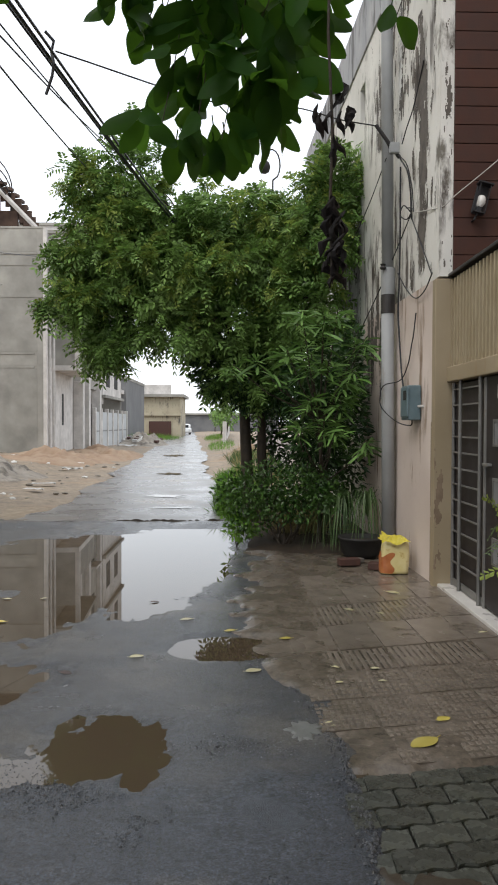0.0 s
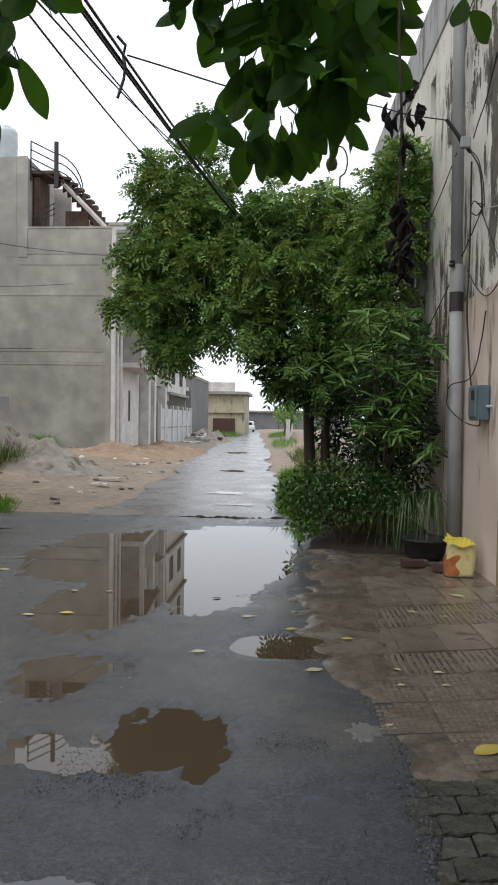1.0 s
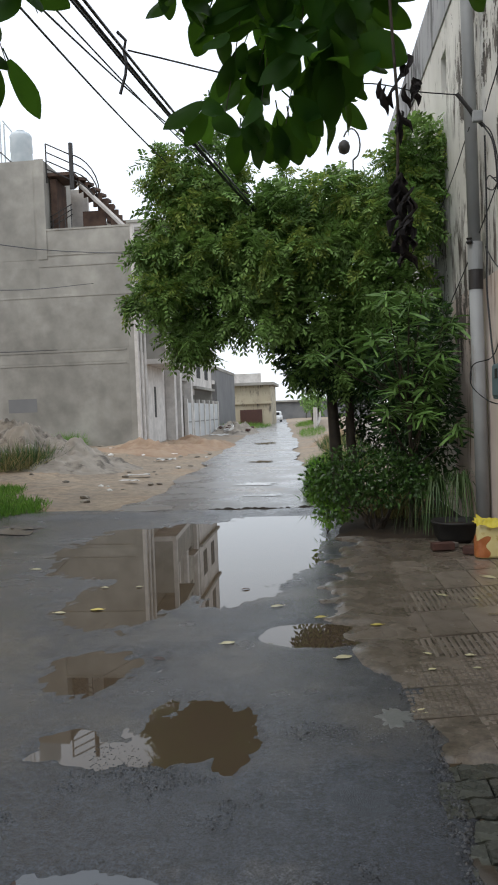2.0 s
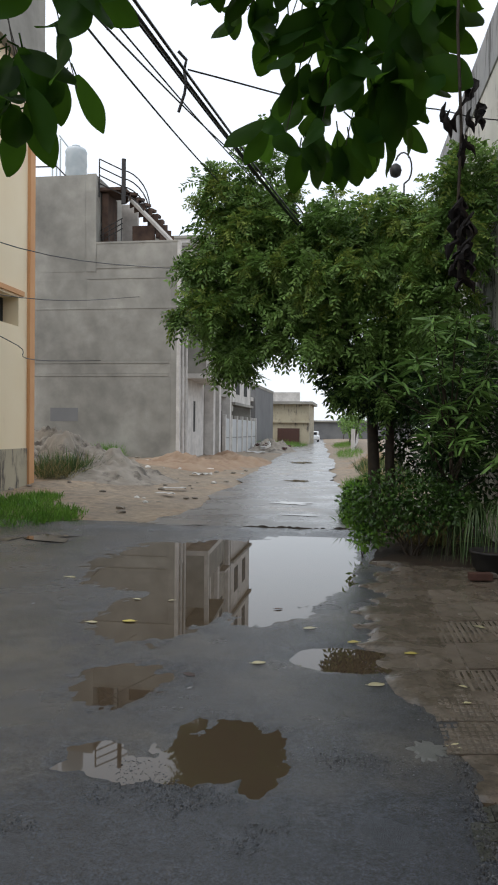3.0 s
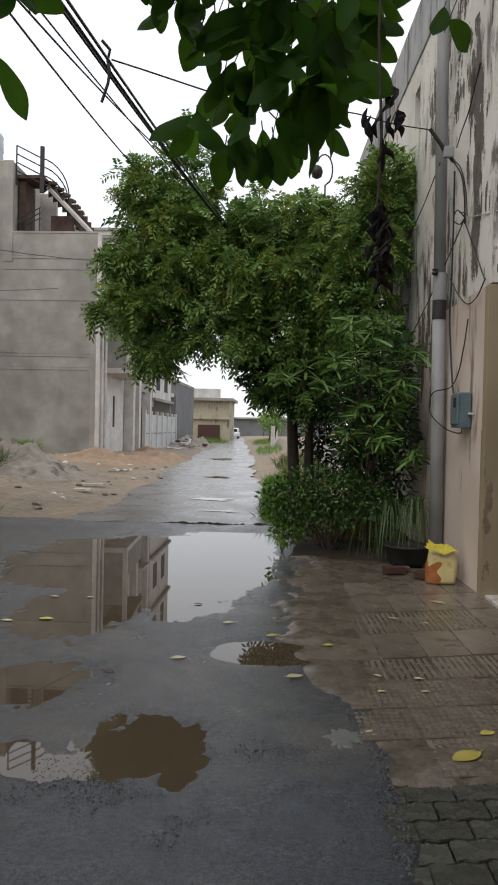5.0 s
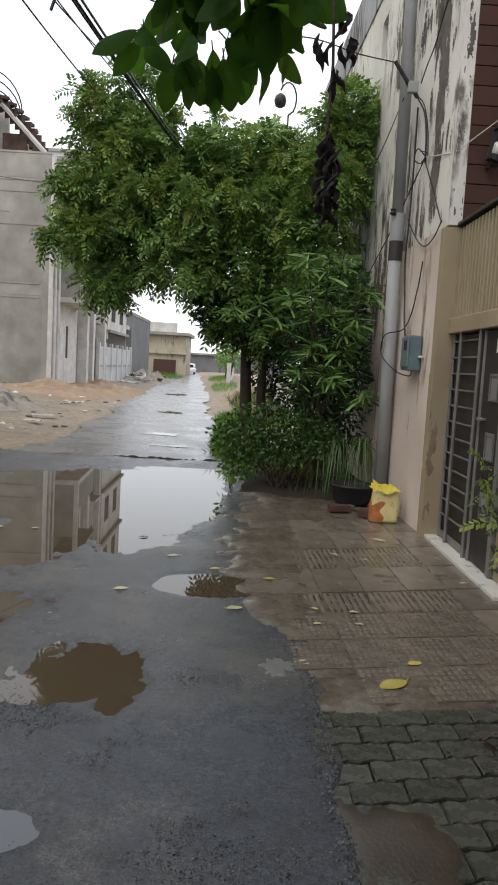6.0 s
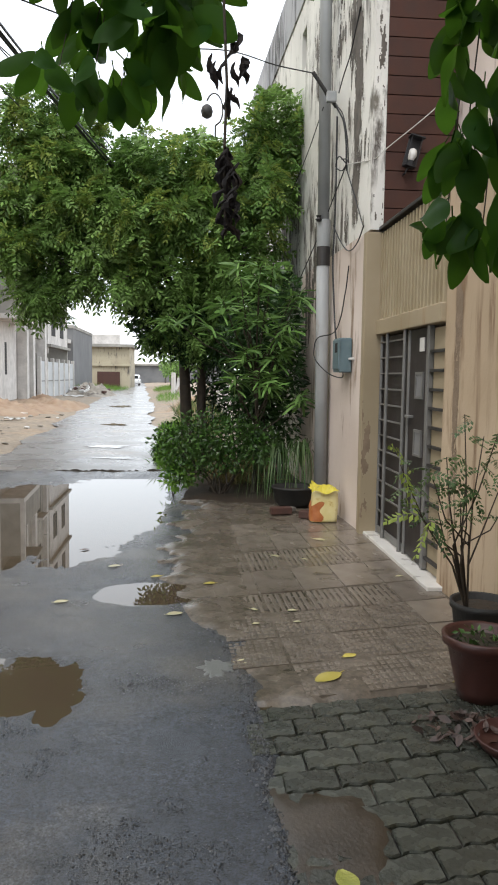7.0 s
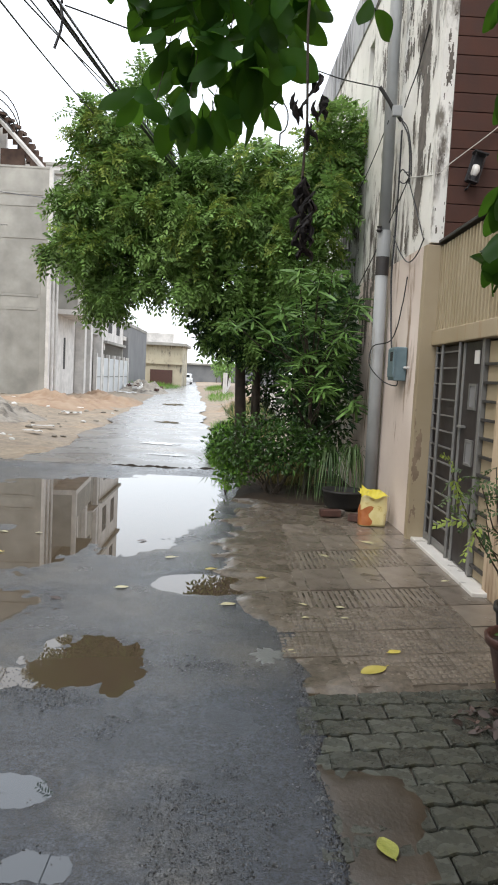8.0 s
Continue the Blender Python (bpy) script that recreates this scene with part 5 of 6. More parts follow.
tips = [(x, y - 0.15, z) for x, y, z in tips] + [tuple(rng.uniform((0.85, 8.5, 1.3), (1.62, 8.8, 2.4))) for _ in range(6)]
whorl_plant((1.15, 8.7, 0.05), tips, "tall shrub with whorls of long narrow glossy leaves")

bush = thing("bush", (0.7, 8.6, 0.03), "low dense bush with small round glossy leaves", "bush")
pos, out = cloud([(0.55, 8.6, 0.72, 0.50, 0.38, 0.30), (0.95, 8.55, 0.70, 0.42, 0.36, 0.30), (0.25, 8.75, 0.62, 0.34, 0.32, 0.26), (1.2, 8.55, 0.62, 0.28, 0.3, 0.24), (0.75, 8.5, 0.5, 0.5, 0.35, 0.2), (0.35, 8.55, 0.32, 0.22, 0.25, 0.16)], 3400)
d = unit(out + rng.normal(size=pos.shape) * 0.7)
blades("foliage", pos, d, unit(np.cross(d, rng.normal(size=pos.shape))), rng.uniform(0.04, 0.075, len(pos)), rng.uniform(0.025, 0.042, len(pos)), rng.uniform(0, 0.3, len(pos)), SHRUB, bush)
for k in range(9):
    part("stem", tube(wobble((0.75 + 0.05 * math.cos(k), 8.62 + 0.05 * math.sin(k), -0.02), (0.25 + 0.12 * k, 8.5 + 0.05 * (k % 3), 0.62), 5, 0.03), 0.014, seg=6, taper=0.5), BARK, bush)

weed = thing("weed", (0.2, 8.75, 0.0), "bright green leafy weed at the water's edge", "weed")
pos, out = cloud([(0.14, 8.9, 0.45, 0.16, 0.16, 0.22), (0.28, 8.6, 0.28, 0.16, 0.14, 0.16), (0.2, 8.8, 0.2, 0.15, 0.15, 0.15), (0.10, 8.95, 0.7, 0.10, 0.10, 0.12)], 420)
d = unit(out + rng.normal(size=pos.shape) * 0.6)
blades("foliage", pos, d, unit(np.cross(d, rng.normal(size=pos.shape))), rng.uniform(0.05, 0.10, len(pos)), rng.uniform(0.025, 0.045, len(pos)), rng.uniform(0, 0.4, len(pos)), GRASS, weed)
for k in range(5):
    part("stem", tube(wobble((0.2, 8.8, -0.03), (0.08 + 0.05 * k, 8.95 - 0.07 * k, 0.7 - 0.1 * k), 4, 0.015), 0.006, seg=5, taper=0.5), BARK, weed)

strap = thing("strap_plant", (1.5, 8.35, 0.1), "clump of long arching strap leaves beside the pole", "plant")
for cx, cy, cz, n in ((1.42, 8.5, 0.45, 75), (1.66, 8.4, 0.5, 40), (1.22, 8.5, 0.4, 30)):
    for k in range(n):
        a, lean, h = rng.uniform(0, 6.28), rng.uniform(0.10, 0.36), rng.uniform(0.5, 0.95)
        dx, dy = math.cos(a) * lean, math.sin(a) * lean * 0.7 - 0.08
        b = bmesh.new()
        pts = [Vector((cx + dx * u, cy + dy * u, cz - 0.1 + h * 1.7 * u - h * 1.9 * u * u)) for u in np.linspace(0, min(1.1, 0.447 + math.sqrt(0.2 + (cz - 0.14) / (h * 1.9))), 7)]
        side = Vector((-math.sin(a), math.cos(a), 0)) * 0.008
        vs = [(b.verts.new(p - side * (1 - 0.8 * (i / 6) ** 2)), b.verts.new(p + side * (1 - 0.8 * (i / 6) ** 2))) for i, p in enumerate(pts)]
        for (p0, p1), (q0, q1) in zip(vs, vs[1:]):
            b.faces.new((p0, p1, q1, q0))
        part("leaf", b, STRAP, strap)

# This shrub wears the darkened green too, for its shaded inside.
back = thing("shrub", (1.25, 9.5, 0.05), "dense shrub filling the bed along the wall, shade put into its leaf colour", "shrub")
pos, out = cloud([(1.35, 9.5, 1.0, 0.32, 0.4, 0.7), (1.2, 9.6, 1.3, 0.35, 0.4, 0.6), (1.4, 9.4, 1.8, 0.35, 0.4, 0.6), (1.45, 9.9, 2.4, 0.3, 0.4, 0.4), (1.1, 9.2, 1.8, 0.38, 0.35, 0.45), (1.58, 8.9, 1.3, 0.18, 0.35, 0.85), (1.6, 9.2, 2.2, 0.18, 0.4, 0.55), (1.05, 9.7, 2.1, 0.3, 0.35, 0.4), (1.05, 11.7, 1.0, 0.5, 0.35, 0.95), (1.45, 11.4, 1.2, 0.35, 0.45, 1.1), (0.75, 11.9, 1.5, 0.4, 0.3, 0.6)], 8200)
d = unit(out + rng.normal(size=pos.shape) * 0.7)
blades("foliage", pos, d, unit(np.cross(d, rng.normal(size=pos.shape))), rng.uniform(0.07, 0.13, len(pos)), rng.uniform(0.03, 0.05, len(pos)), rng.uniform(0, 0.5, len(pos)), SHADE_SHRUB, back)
for k in range(6):
    part("stem", tube(wobble((1.2, 9.6, -0.02), (0.9 + 0.13 * k, 9.5, 1.6), 5, 0.04), 0.016, seg=6, taper=0.5), BARK, back)

bowl = thing("planter_bowl", (1.53, 8.05, 0), "black rubber planter bowl on the wet ground", "planter")
part("body", lathe([(0.15, 0.0), (0.21, 0.06), (0.235, 0.2), (0.25, 0.21), (0.245, 0.23), (0.215, 0.22), (0.20, 0.17)], (1.53, 8.05, 0), 28), RUBBER, bowl, "", True)
part("earth", lathe([(0.205, 0.15), (0.20, 0.175), (0.05, 0.19)], (1.53, 8.05, 0), 20), EARTH, bowl)
bed = sheet("planting_bed", list(np.linspace(0.2, 1.9, 26)), list(np.linspace(8.15, 11.9, 50)), lambda x, y: -0.03 + 0.09 * smooth01((y - 8.2) / 0.4) * smooth01((x - 0.2) / 0.35) + 0.03 * fractal(x * 3, y * 3), EARTH)
tagged(bed, "dark earth bed under the shrubs", "soil", kind="structure")


def grass(name, patches, n, material, label, height=(0.08, 0.22), ground_at=soil_height):
    p = np.array(patches)
    w = p[:, 2] * p[:, 3]
    pick = rng.choice(len(p), n, p=w / w.sum())
    a, r = rng.uniform(0, 6.283, n), np.sqrt(rng.random(n)) * (0.75 + 0.25 * rng.random(n))
    x, y = p[pick, 0] + np.cos(a) * r * p[pick, 2], p[pick, 1] + np.sin(a) * r * p[pick, 3]
    z = np.array([max(ground_at(i, j), -0.02) - 0.01 for i, j in zip(x, y)])
    base = np.stack([x, y, z], 1)
    al = unit(rng.normal(size=(n, 3)) * 0.35 + np.array([0, 0, 1.0]))
    ob = blades(name, base, al, unit(np.cross(al, rng.normal(size=(n, 3)))), rng.uniform(*height, n), rng.uniform(0.008, 0.02, n), rng.uniform(0.2, 0.9, n), material)
    return tagged(ob, label, "grass", kind="stuff")


grass("grass", [(-5.4, 11.2, 1.3, 1.3), (-6.0, 12.8, 0.8, 1.2), (-4.6, 11.0, 0.5, 0.5), (-6.2, 9.6, 1.2, 0.8)], 9000, GRASS, "bright green wet grass patch at the road edge", (0.08, 0.24))
grass("grass", [(0.15, 12.2, 0.35, 1.1), (0.2, 14.5, 0.45, 1.6), (0.4, 11.3, 0.4, 0.5), (0.3, 18, 0.6, 2.0)], 5200, GRASS, "bright green grass beside the tree", (0.15, 0.5))
grass("grass", [(0.75, 17.5, 0.6, 2.5), (0.8, 23, 0.7, 3.0), (0.9, 29, 0.9, 3.5)], 2600, DRYGRASS, "brown weeds on the bank beside the lane", (0.25, 0.75))
grass("grass", [(0.9, 20, 0.7, 3.0), (0.7, 26, 0.8, 3.0)], 2200, SHRUB, "dark green weeds on the bank beside the lane", (0.25, 0.8))
grass("grass", [(-7.2, 68, 2.6, 9), (-8, 60, 1.5, 4)], 2600, GRASS, "green verge before the far house", (0.3, 0.8))
grass("grass", [(-0.6, 45, 0.9, 9), (-1.6, 70, 1.0, 14)], 2200, GRASS, "green verge on the lane", (0.2, 0.6))
grass("grass", [(-6.75, 16.4, 0.45, 0.9), (-6.6, 17.6, 0.4, 0.5)], 500, DRYGRASS, "tall dry weeds beside the orange pillar", (0.4, 0.9))
grass("grass", [(-6.9, 16.6, 0.5, 0.9), (-6.6, 17.2, 0.4, 0.6)], 1100, SHRUB, "dark green weeds beside the orange pillar", (0.35, 1.0))
grass("grass", [(-9.4, 27.2, 0.7, 0.5), (-9.2, 26.8, 0.4, 0.4)], 900, GRASS, "weeds at the foot of the cement wall", (0.3, 0.9))
grass("grass", [(1.0, 9.5, 0.4, 0.4)], 500, DRYGRASS, "dry brown weeds behind the bush", (0.3, 0.75), lambda x, y: 0.05)
for x, y, h in ((-7.7, 90, 3.2), (-8.4, 93, 2.6), (-0.4, 58, 3.4), (-1.2, 75, 3.2), (-3.0, 125, 4.0), (-10, 126, 4.5)):
    t = thing("tree", (x, y, 0), "small far tree beside the lane", "tree", "far trees")
    part("trunk", tube(wobble((x, y, -0.1), (x + 0.1, y, h * 0.6), 4, 0.05), 0.09, seg=6, taper=0.6), BARK, t)
    pos, out = cloud([(x + rng.uniform(-0.5, 0.5), y, h * u, h * 0.24, h * 0.24, h * 0.2) for u in (0.5, 0.62, 0.75, 0.85)], 420)
    d = unit(out + rng.normal(size=pos.shape) * 0.6)
    blades("crown", pos, d, unit(np.cross(d, rng.normal(size=pos.shape))), np.full(len(pos), 0.32), np.full(len(pos), 0.14), np.full(len(pos), 0.3), NEEM, t)

# ---------- broad-leaved tree hanging over the camera ----------
def broad_leaf(name, length, width, curl):
    """A thick oval leaf with a folded midrib, its stalk at the origin, its tip along -z."""
    b = bmesh.new()
    rows = []
    for i in range(11):
        u = i / 10
        w = width / 2 * math.sin(math.pi * (0.03 + 0.95 * u ** 1.02)) ** 0.78
        y = -curl * length * u * u
        z = -length * (0.06 + 0.94 * u)
        rows.append([b.verts.new((s * w, y + abs(s) * w * 0.22 + 0.003 * math.sin(9 * u + 2 * s), z)) for s in (-1, -0.5, 0, 0.5, 1)])
    for r0, r1 in zip(rows, rows[1:]):
        for k in range(4):
            b.faces.new((r0[k], r0[k + 1], r1[k + 1], r1[k]))
    tube([(0, 0, 0.02), (0, 0, -length * 0.07)], 0.0022, b, 5)
    me = bpy.data.meshes.new(name)
    b.to_mesh(me)
    b.free()
    me.shade_smooth()
    me.materials.append(BROADLEAF)
    return me


LEAVES = [broad_leaf("broad_leaf", 0.155, 0.080, 0.15), broad_leaf("broad_leaf", 0.135, 0.074, 0.35), broad_leaf("broad_leaf", 0.165, 0.072, -0.1)]
over = thing("overhanging_tree", (1.35, -2.2, 0), "broad-leaved tree hanging over the road with dark glossy leaves", "tree")
part("trunk", tube([(1.35, -2.2, -0.1), (1.3, -2.2, 1.5), (1.1, -2.0, 2.8), (0.7, -1.2, 3.5)], 0.13, seg=12, taper=0.6), BARK, over, "", True)


def spray(ellipses, n, scale=1.0, deep=0.16, sway=42):
    """Leaves hung through flat ellipses (x, y, z, rx, rz), with a twig to each ellipse."""
    e = np.array(ellipses)
    for x, y, z, rx, rz in ellipses:
        side = 0.12 if x > -0.4 else -0.12
        start = (x + side, y + 0.10, 3.12)
        middle = (x + side * 0.7, y + 0.09, 0.5 * (z + 3.12))
        part("twig", tube(flowing([start, middle, (x + 0.02, y + 0.04, z + rz * 0.6)], 5), 0.003, seg=6, taper=0.5), BARK, over)
    w = (e[:, 3] * e[:, 4]) ** 0.8 + 0.002
    for k in range(n):
        x, y, z, rx, rz = e[rng.choice(len(e), p=w / w.sum())]
        a, r = rng.uniform(0, 6.283), math.sqrt(rng.random())
        ob = new("leaf", LEAVES[int(rng.integers(3))])
        ob.parent = over
        ob.matrix_parent_inverse = Matrix.Translation(-Vector(over.location))
        s = scale * rng.uniform(0.75, 1.15)
        px, pz = x + math.cos(a) * r * rx, z + math.sin(a) * r * rz
        lean = sway * math.cos(a) * r + rng.normal() * sway * 0.5
        m = Matrix.Translation((px, y + rng.uniform(-deep, deep), pz + 0.075 * s)) @ Euler((radians(rng.normal() * 28), radians(-lean), radians(rng.normal() * 38)), "ZYX").to_matrix().to_4x4() @ Matrix.Diagonal((s, s, s, 1))
        ob.matrix_basis = m


HUB = (0.35, 2.5, 3.12)
part("limb", tube([(0.7, -1.2, 3.5), (0.5, 0.2, 3.45), (0.42, 1.2, 3.25), HUB], 0.06, seg=10, taper=0.5), BARK, over, "", True)
part("limb", tube([(0.6, -0.6, 3.5), (-0.2, 0.8, 3.3), (-0.65, 2.1, 3.12)], 0.04, seg=8, taper=0.4), BARK, over, "", True)
part("limb", tube([(0.6, -0.6, 3.5), (0.85, 0.6, 3.3), (0.95, 1.7, 3.12)], 0.04, seg=8, taper=0.4), BARK, over, "", True)
spray([(0.20, 2.60, 2.62, 0.17, 0.17), (0.10, 2.60, 2.33, 0.13, 0.06), (0.25, 2.60, 2.44, 0.07, 0.10), (0.36, 2.60, 2.72, 0.10, 0.06), (0.31, 2.60, 2.52, 0.06, 0.10), (-0.04, 2.60, 2.73, 0.10, 0.05), (0.02, 2.60, 2.52, 0.07, 0.07),
       (-0.23, 2.60, 2.81, 0.08, 0.03), (0.15, 2.60, 2.84, 0.42, 0.05), (0.17, 2.60, 3.00, 0.60, 0.12)], 245, 1.08, 0.16)
spray([(-0.10, 2.55, 2.34, 0.03, 0.02), (0.66, 2.60, 2.72, 0.05, 0.02), (-0.12, 2.55, 2.64, 0.03, 0.03), (0.0, 2.55, 2.27, 0.07, 0.02)], 15, 1.0, 0.05)
spray([(-0.80, 2.2, 2.28, 0.09, 0.02), (-0.66, 2.2, 2.40, 0.04, 0.02), (-0.82, 2.2, 2.42, 0.08, 0.03), (-0.57, 2.2, 2.56, 0.05, 0.02), (-0.72, 2.2, 2.62, 0.08, 0.02)], 30, 1.25, 0.08)
spray([(-0.80, 2.2, 2.85, 0.25, 0.10)], 30, 1.1, 0.1)
spray([(0.93, 1.8, 1.76, 0.03, 0.03), (1.02, 1.8, 1.74, 0.05, 0.06), (0.97, 1.8, 1.92, 0.03, 0.06), (1.05, 1.8, 2.00, 0.05, 0.10), (0.94, 1.8, 2.07, 0.02, 0.03), (1.01, 1.8, 2.22, 0.06, 0.07), (1.04, 1.8, 2.40, 0.14, 0.08)], 112, 0.82, 0.08, 22)
spray([(1.13, 1.75, 1.95, 0.05, 0.28)], 40, 1.0, 0.05, 20)
spray([(0.80, 1.25, 2.16, 0.04, 0.02), (0.88, 1.25, 2.06, 0.04, 0.05)], 8, 1.1, 0.05, 15)

# more crown above and behind, unseen: added to shade the leaves and near road
pos, out = cloud([(0.6, -0.9, 4.0, 1.6, 1.5, 0.7), (-0.6, -0.6, 4.0, 1.3, 1.4, 0.6), (1.4, -2.2, 4.2, 1.4, 1.5, 0.9), (0.1, 0.6, 3.85, 1.3, 0.9, 0.4), (0.9, -0.3, 3.15, 0.9, 0.8, 0.35), (-0.5, -0.4, 3.2, 0.9, 0.8, 0.35)], 6000)
d = unit(out * 0.4 + rng.normal(size=pos.shape) * 0.5 + np.array([0, 0, -0.6]))
tagged(blades("crown", pos, d, unit(np.cross(d, rng.normal(size=pos.shape))), rng.uniform(0.12, 0.18, len(pos)), rng.uniform(0.07, 0.09, len(pos)), rng.uniform(0, 0.3, len(pos)), BROADLEAF, over), kind="stuff")

# dead vine hanging from the branch
vine = thing("dead_vine", (0.46, 2.4, 2.5), "thin hanging vine with shrivelled dark dead leaves", "vine")
part("stem", tube([(0.45, 2.4, 3.05), (0.44, 2.4, 2.6), (0.455, 2.4, 2.3), (0.45, 2.41, 2.1), (0.455, 2.4, 1.85)], 0.0045, seg=6), BARK, vine)


def shrivelled(at, length, width, twist):
    b = bmesh.new()
    rows = []
    for i in range(6):
        u = i / 5
        w = width / 2 * math.sin(math.pi * (0.08 + 0.86 * u)) * (1 + 0.35 * math.sin(7 * u + twist))
        c = Vector((0.012 * math.sin(4 * u + twist), 0.012 * math.cos(3 * u + twist), -length * u))
        rows.append([b.verts.new(c + Vector((math.cos(twist + a) * w, math.sin(twist + a) * w * 0.6, 0.004 * math.sin(9 * u + a)))) for a in (0, 1.0, 2.0, 3.1)])
    for r0, r1 in zip(rows, rows[1:]):
        for k in range(3):
            b.faces.new((r0[k], r0[k + 1], r1[k + 1], r1[k]))
    b.transform(Matrix.Translation(at) @ Euler((rng.normal() * 0.15, rng.normal() * 0.2, 0)).to_matrix().to_4x4())
    part("leaf", b, DEAD_LEAF, vine)


for x, z, n in ((0.42, 2.38, 3), (0.49, 2.37, 4), (0.47, 2.44, 2), (0.46, 2.28, 3), (0.455, 2.10, 8), (0.46, 2.05, 8), (0.465, 1.99, 7), (0.465, 1.94, 6), (0.465, 1.90, 4)):
    for k in range(n):
        shrivelled((x + rng.normal() * 0.012, 2.4 + rng.normal() * 0.012, z + rng.normal() * 0.012), rng.uniform(0.045, 0.075), rng.uniform(0.018, 0.030), rng.uniform(0, 6.28))

# ---------- potted curry-leaf plant by the gate ----------
pot = thing("flower_pot", (1.67, 3.2, 0), "red-brown plastic flower pot with dark earth", "plant pot")
part("body", lathe([(0.105, 0.004), (0.115, 0.05), (0.155, 0.235), (0.178, 0.25), (0.182, 0.285), (0.172, 0.292), (0.155, 0.28), (0.150, 0.24)], (1.67, 3.2, 0), 32), POT, pot, "", True)
part("earth", lathe([(0.152, 0.22), (0.15, 0.245), (0.04, 0.255)], (1.67, 3.2, 0), 24), EARTH, pot)
pos, out = cloud([(1.66, 3.2, 0.27, 0.11, 0.11, 0.03)], 70)
d = unit(out + rng.normal(size=pos.shape))
blades("seedling", pos, d, unit(np.cross(d, rng.normal(size=pos.shape))), rng.uniform(0.02, 0.045, len(pos)), rng.uniform(0.015, 0.025, len(pos)), np.full(len(pos), 0.2), SHRUB, pot, "small green seedlings")["kind"] = "stuff"
pot2 = thing("flower_pot", (1.90, 3.78, 0), "black plastic flower pot behind the red one", "plant pot")
part("body", lathe([(0.12, 0.004), (0.13, 0.05), (0.15, 0.22), (0.162, 0.225), (0.162, 0.26), (0.145, 0.255), (0.14, 0.22)], (1.90, 3.78, 0), 28), RUBBER, pot2, "", True)
part("earth", lathe([(0.141, 0.20), (0.135, 0.225), (0.03, 0.235)], (1.90, 3.78, 0), 20), EARTH, pot2)
curry = thing("potted_plant", (1.74, 3.6, 0.33), "thin branched potted shrub with sparse feathery leaves", "plant")
ends = [(1.34, 3.45, 1.02), (1.42, 3.5, 0.82), (1.5, 3.45, 0.95), (1.58, 3.5, 1.05), (1.66, 3.45, 0.98), (1.76, 3.5, 1.15), (1.84, 3.5, 1.2), (1.7, 3.6, 1.25), (1.88, 3.45, 1.05), (1.55, 3.5, 0.78), (1.9, 3.5, 0.85), (1.62, 3.4, 0.85)]
for i, e in enumerate(ends):
    fork = Vector((1.70 + 0.04 * ((i % 3) - 1), 3.58, 0.50 + 0.05 * (i % 4)))
    bend = fork.lerp(Vector(e), 0.55) + Vector((0.02 * math.sin(i * 2.1), 0, -0.05))
    part("branch", tube([(1.80, 3.72, 0.21), fork, bend, e], 0.0065, seg=6, taper=0.35), BARK, curry)
pp, oo = [], []
for e in ends:
    for k in range(6):
        pp.append(np.array(e) * (1 - 0.05 * k) + np.array([1.72, 3.58, 0.5]) * 0.05 * k + rng.normal(size=3) * 0.03)
        oo.append(unit(rng.normal(size=3) * np.array([1, 0.7, 0.5])))
pinnate("foliage", np.array(pp), np.array(oo), STRAP, curry, "small feathery leaves", 0.10, 0.035, 0.014, 6)
pinnate("bright_shoot", np.array([(1.36, 3.44, 1.03), (1.37, 3.43, 1.01), (1.35, 3.45, 0.99), (1.45, 3.45, 0.78), (1.5, 3.44, 0.76)]), np.array([(-0.9, 0, 0.1), (-0.3, 0, -0.7), (0.4, 0, -0.6), (-0.8, 0, -0.1), (0.3, 0, -0.5)]), NEEM_YOUNG, curry, "bright yellow-green young shoot", 0.17, 0.055, 0.022, 7)["kind"] = "stuff"


# ---------- small things on the ground ----------
def flat_leaf(name, length, width):
    b = bmesh.new()
    rows = []
    for i in range(7):
        u = i / 6
        w = width / 2 * math.sin(math.pi * (0.04 + 0.92 * u)) ** 0.8
        rows.append([b.verts.new((length * (u - 0.5), s * w, 0.005 + 0.003 * abs(s) * math.sin(2 * u + 0.5) + 0.002 * math.sin(5 * u))) for s in (-1, 0, 1)])
    for r0, r1 in zip(rows, rows[1:]):
        for k in range(2):
            b.faces.new((r0[k], r1[k], r1[k + 1], r0[k + 1]))
    tube([(-length * 0.65, 0, 0.012), (-length * 0.45, 0, 0.006)], 0.0018, b, 5)
    me = bpy.data.meshes.new(name)
    b.to_mesh(me)
    b.free()
    me.shade_smooth()
    return me


FALLEN = {c: flat_leaf("fallen_leaf", 0.11, 0.055) for c in ("yellow", "pale", "brown", "green")}
for c, m in (("yellow", YELLOW_LEAF), ("pale", PALE_LEAF), ("brown", PALE_DEAD), ("green", GREEN_LEAF)):
    FALLEN[c].materials.append(m)
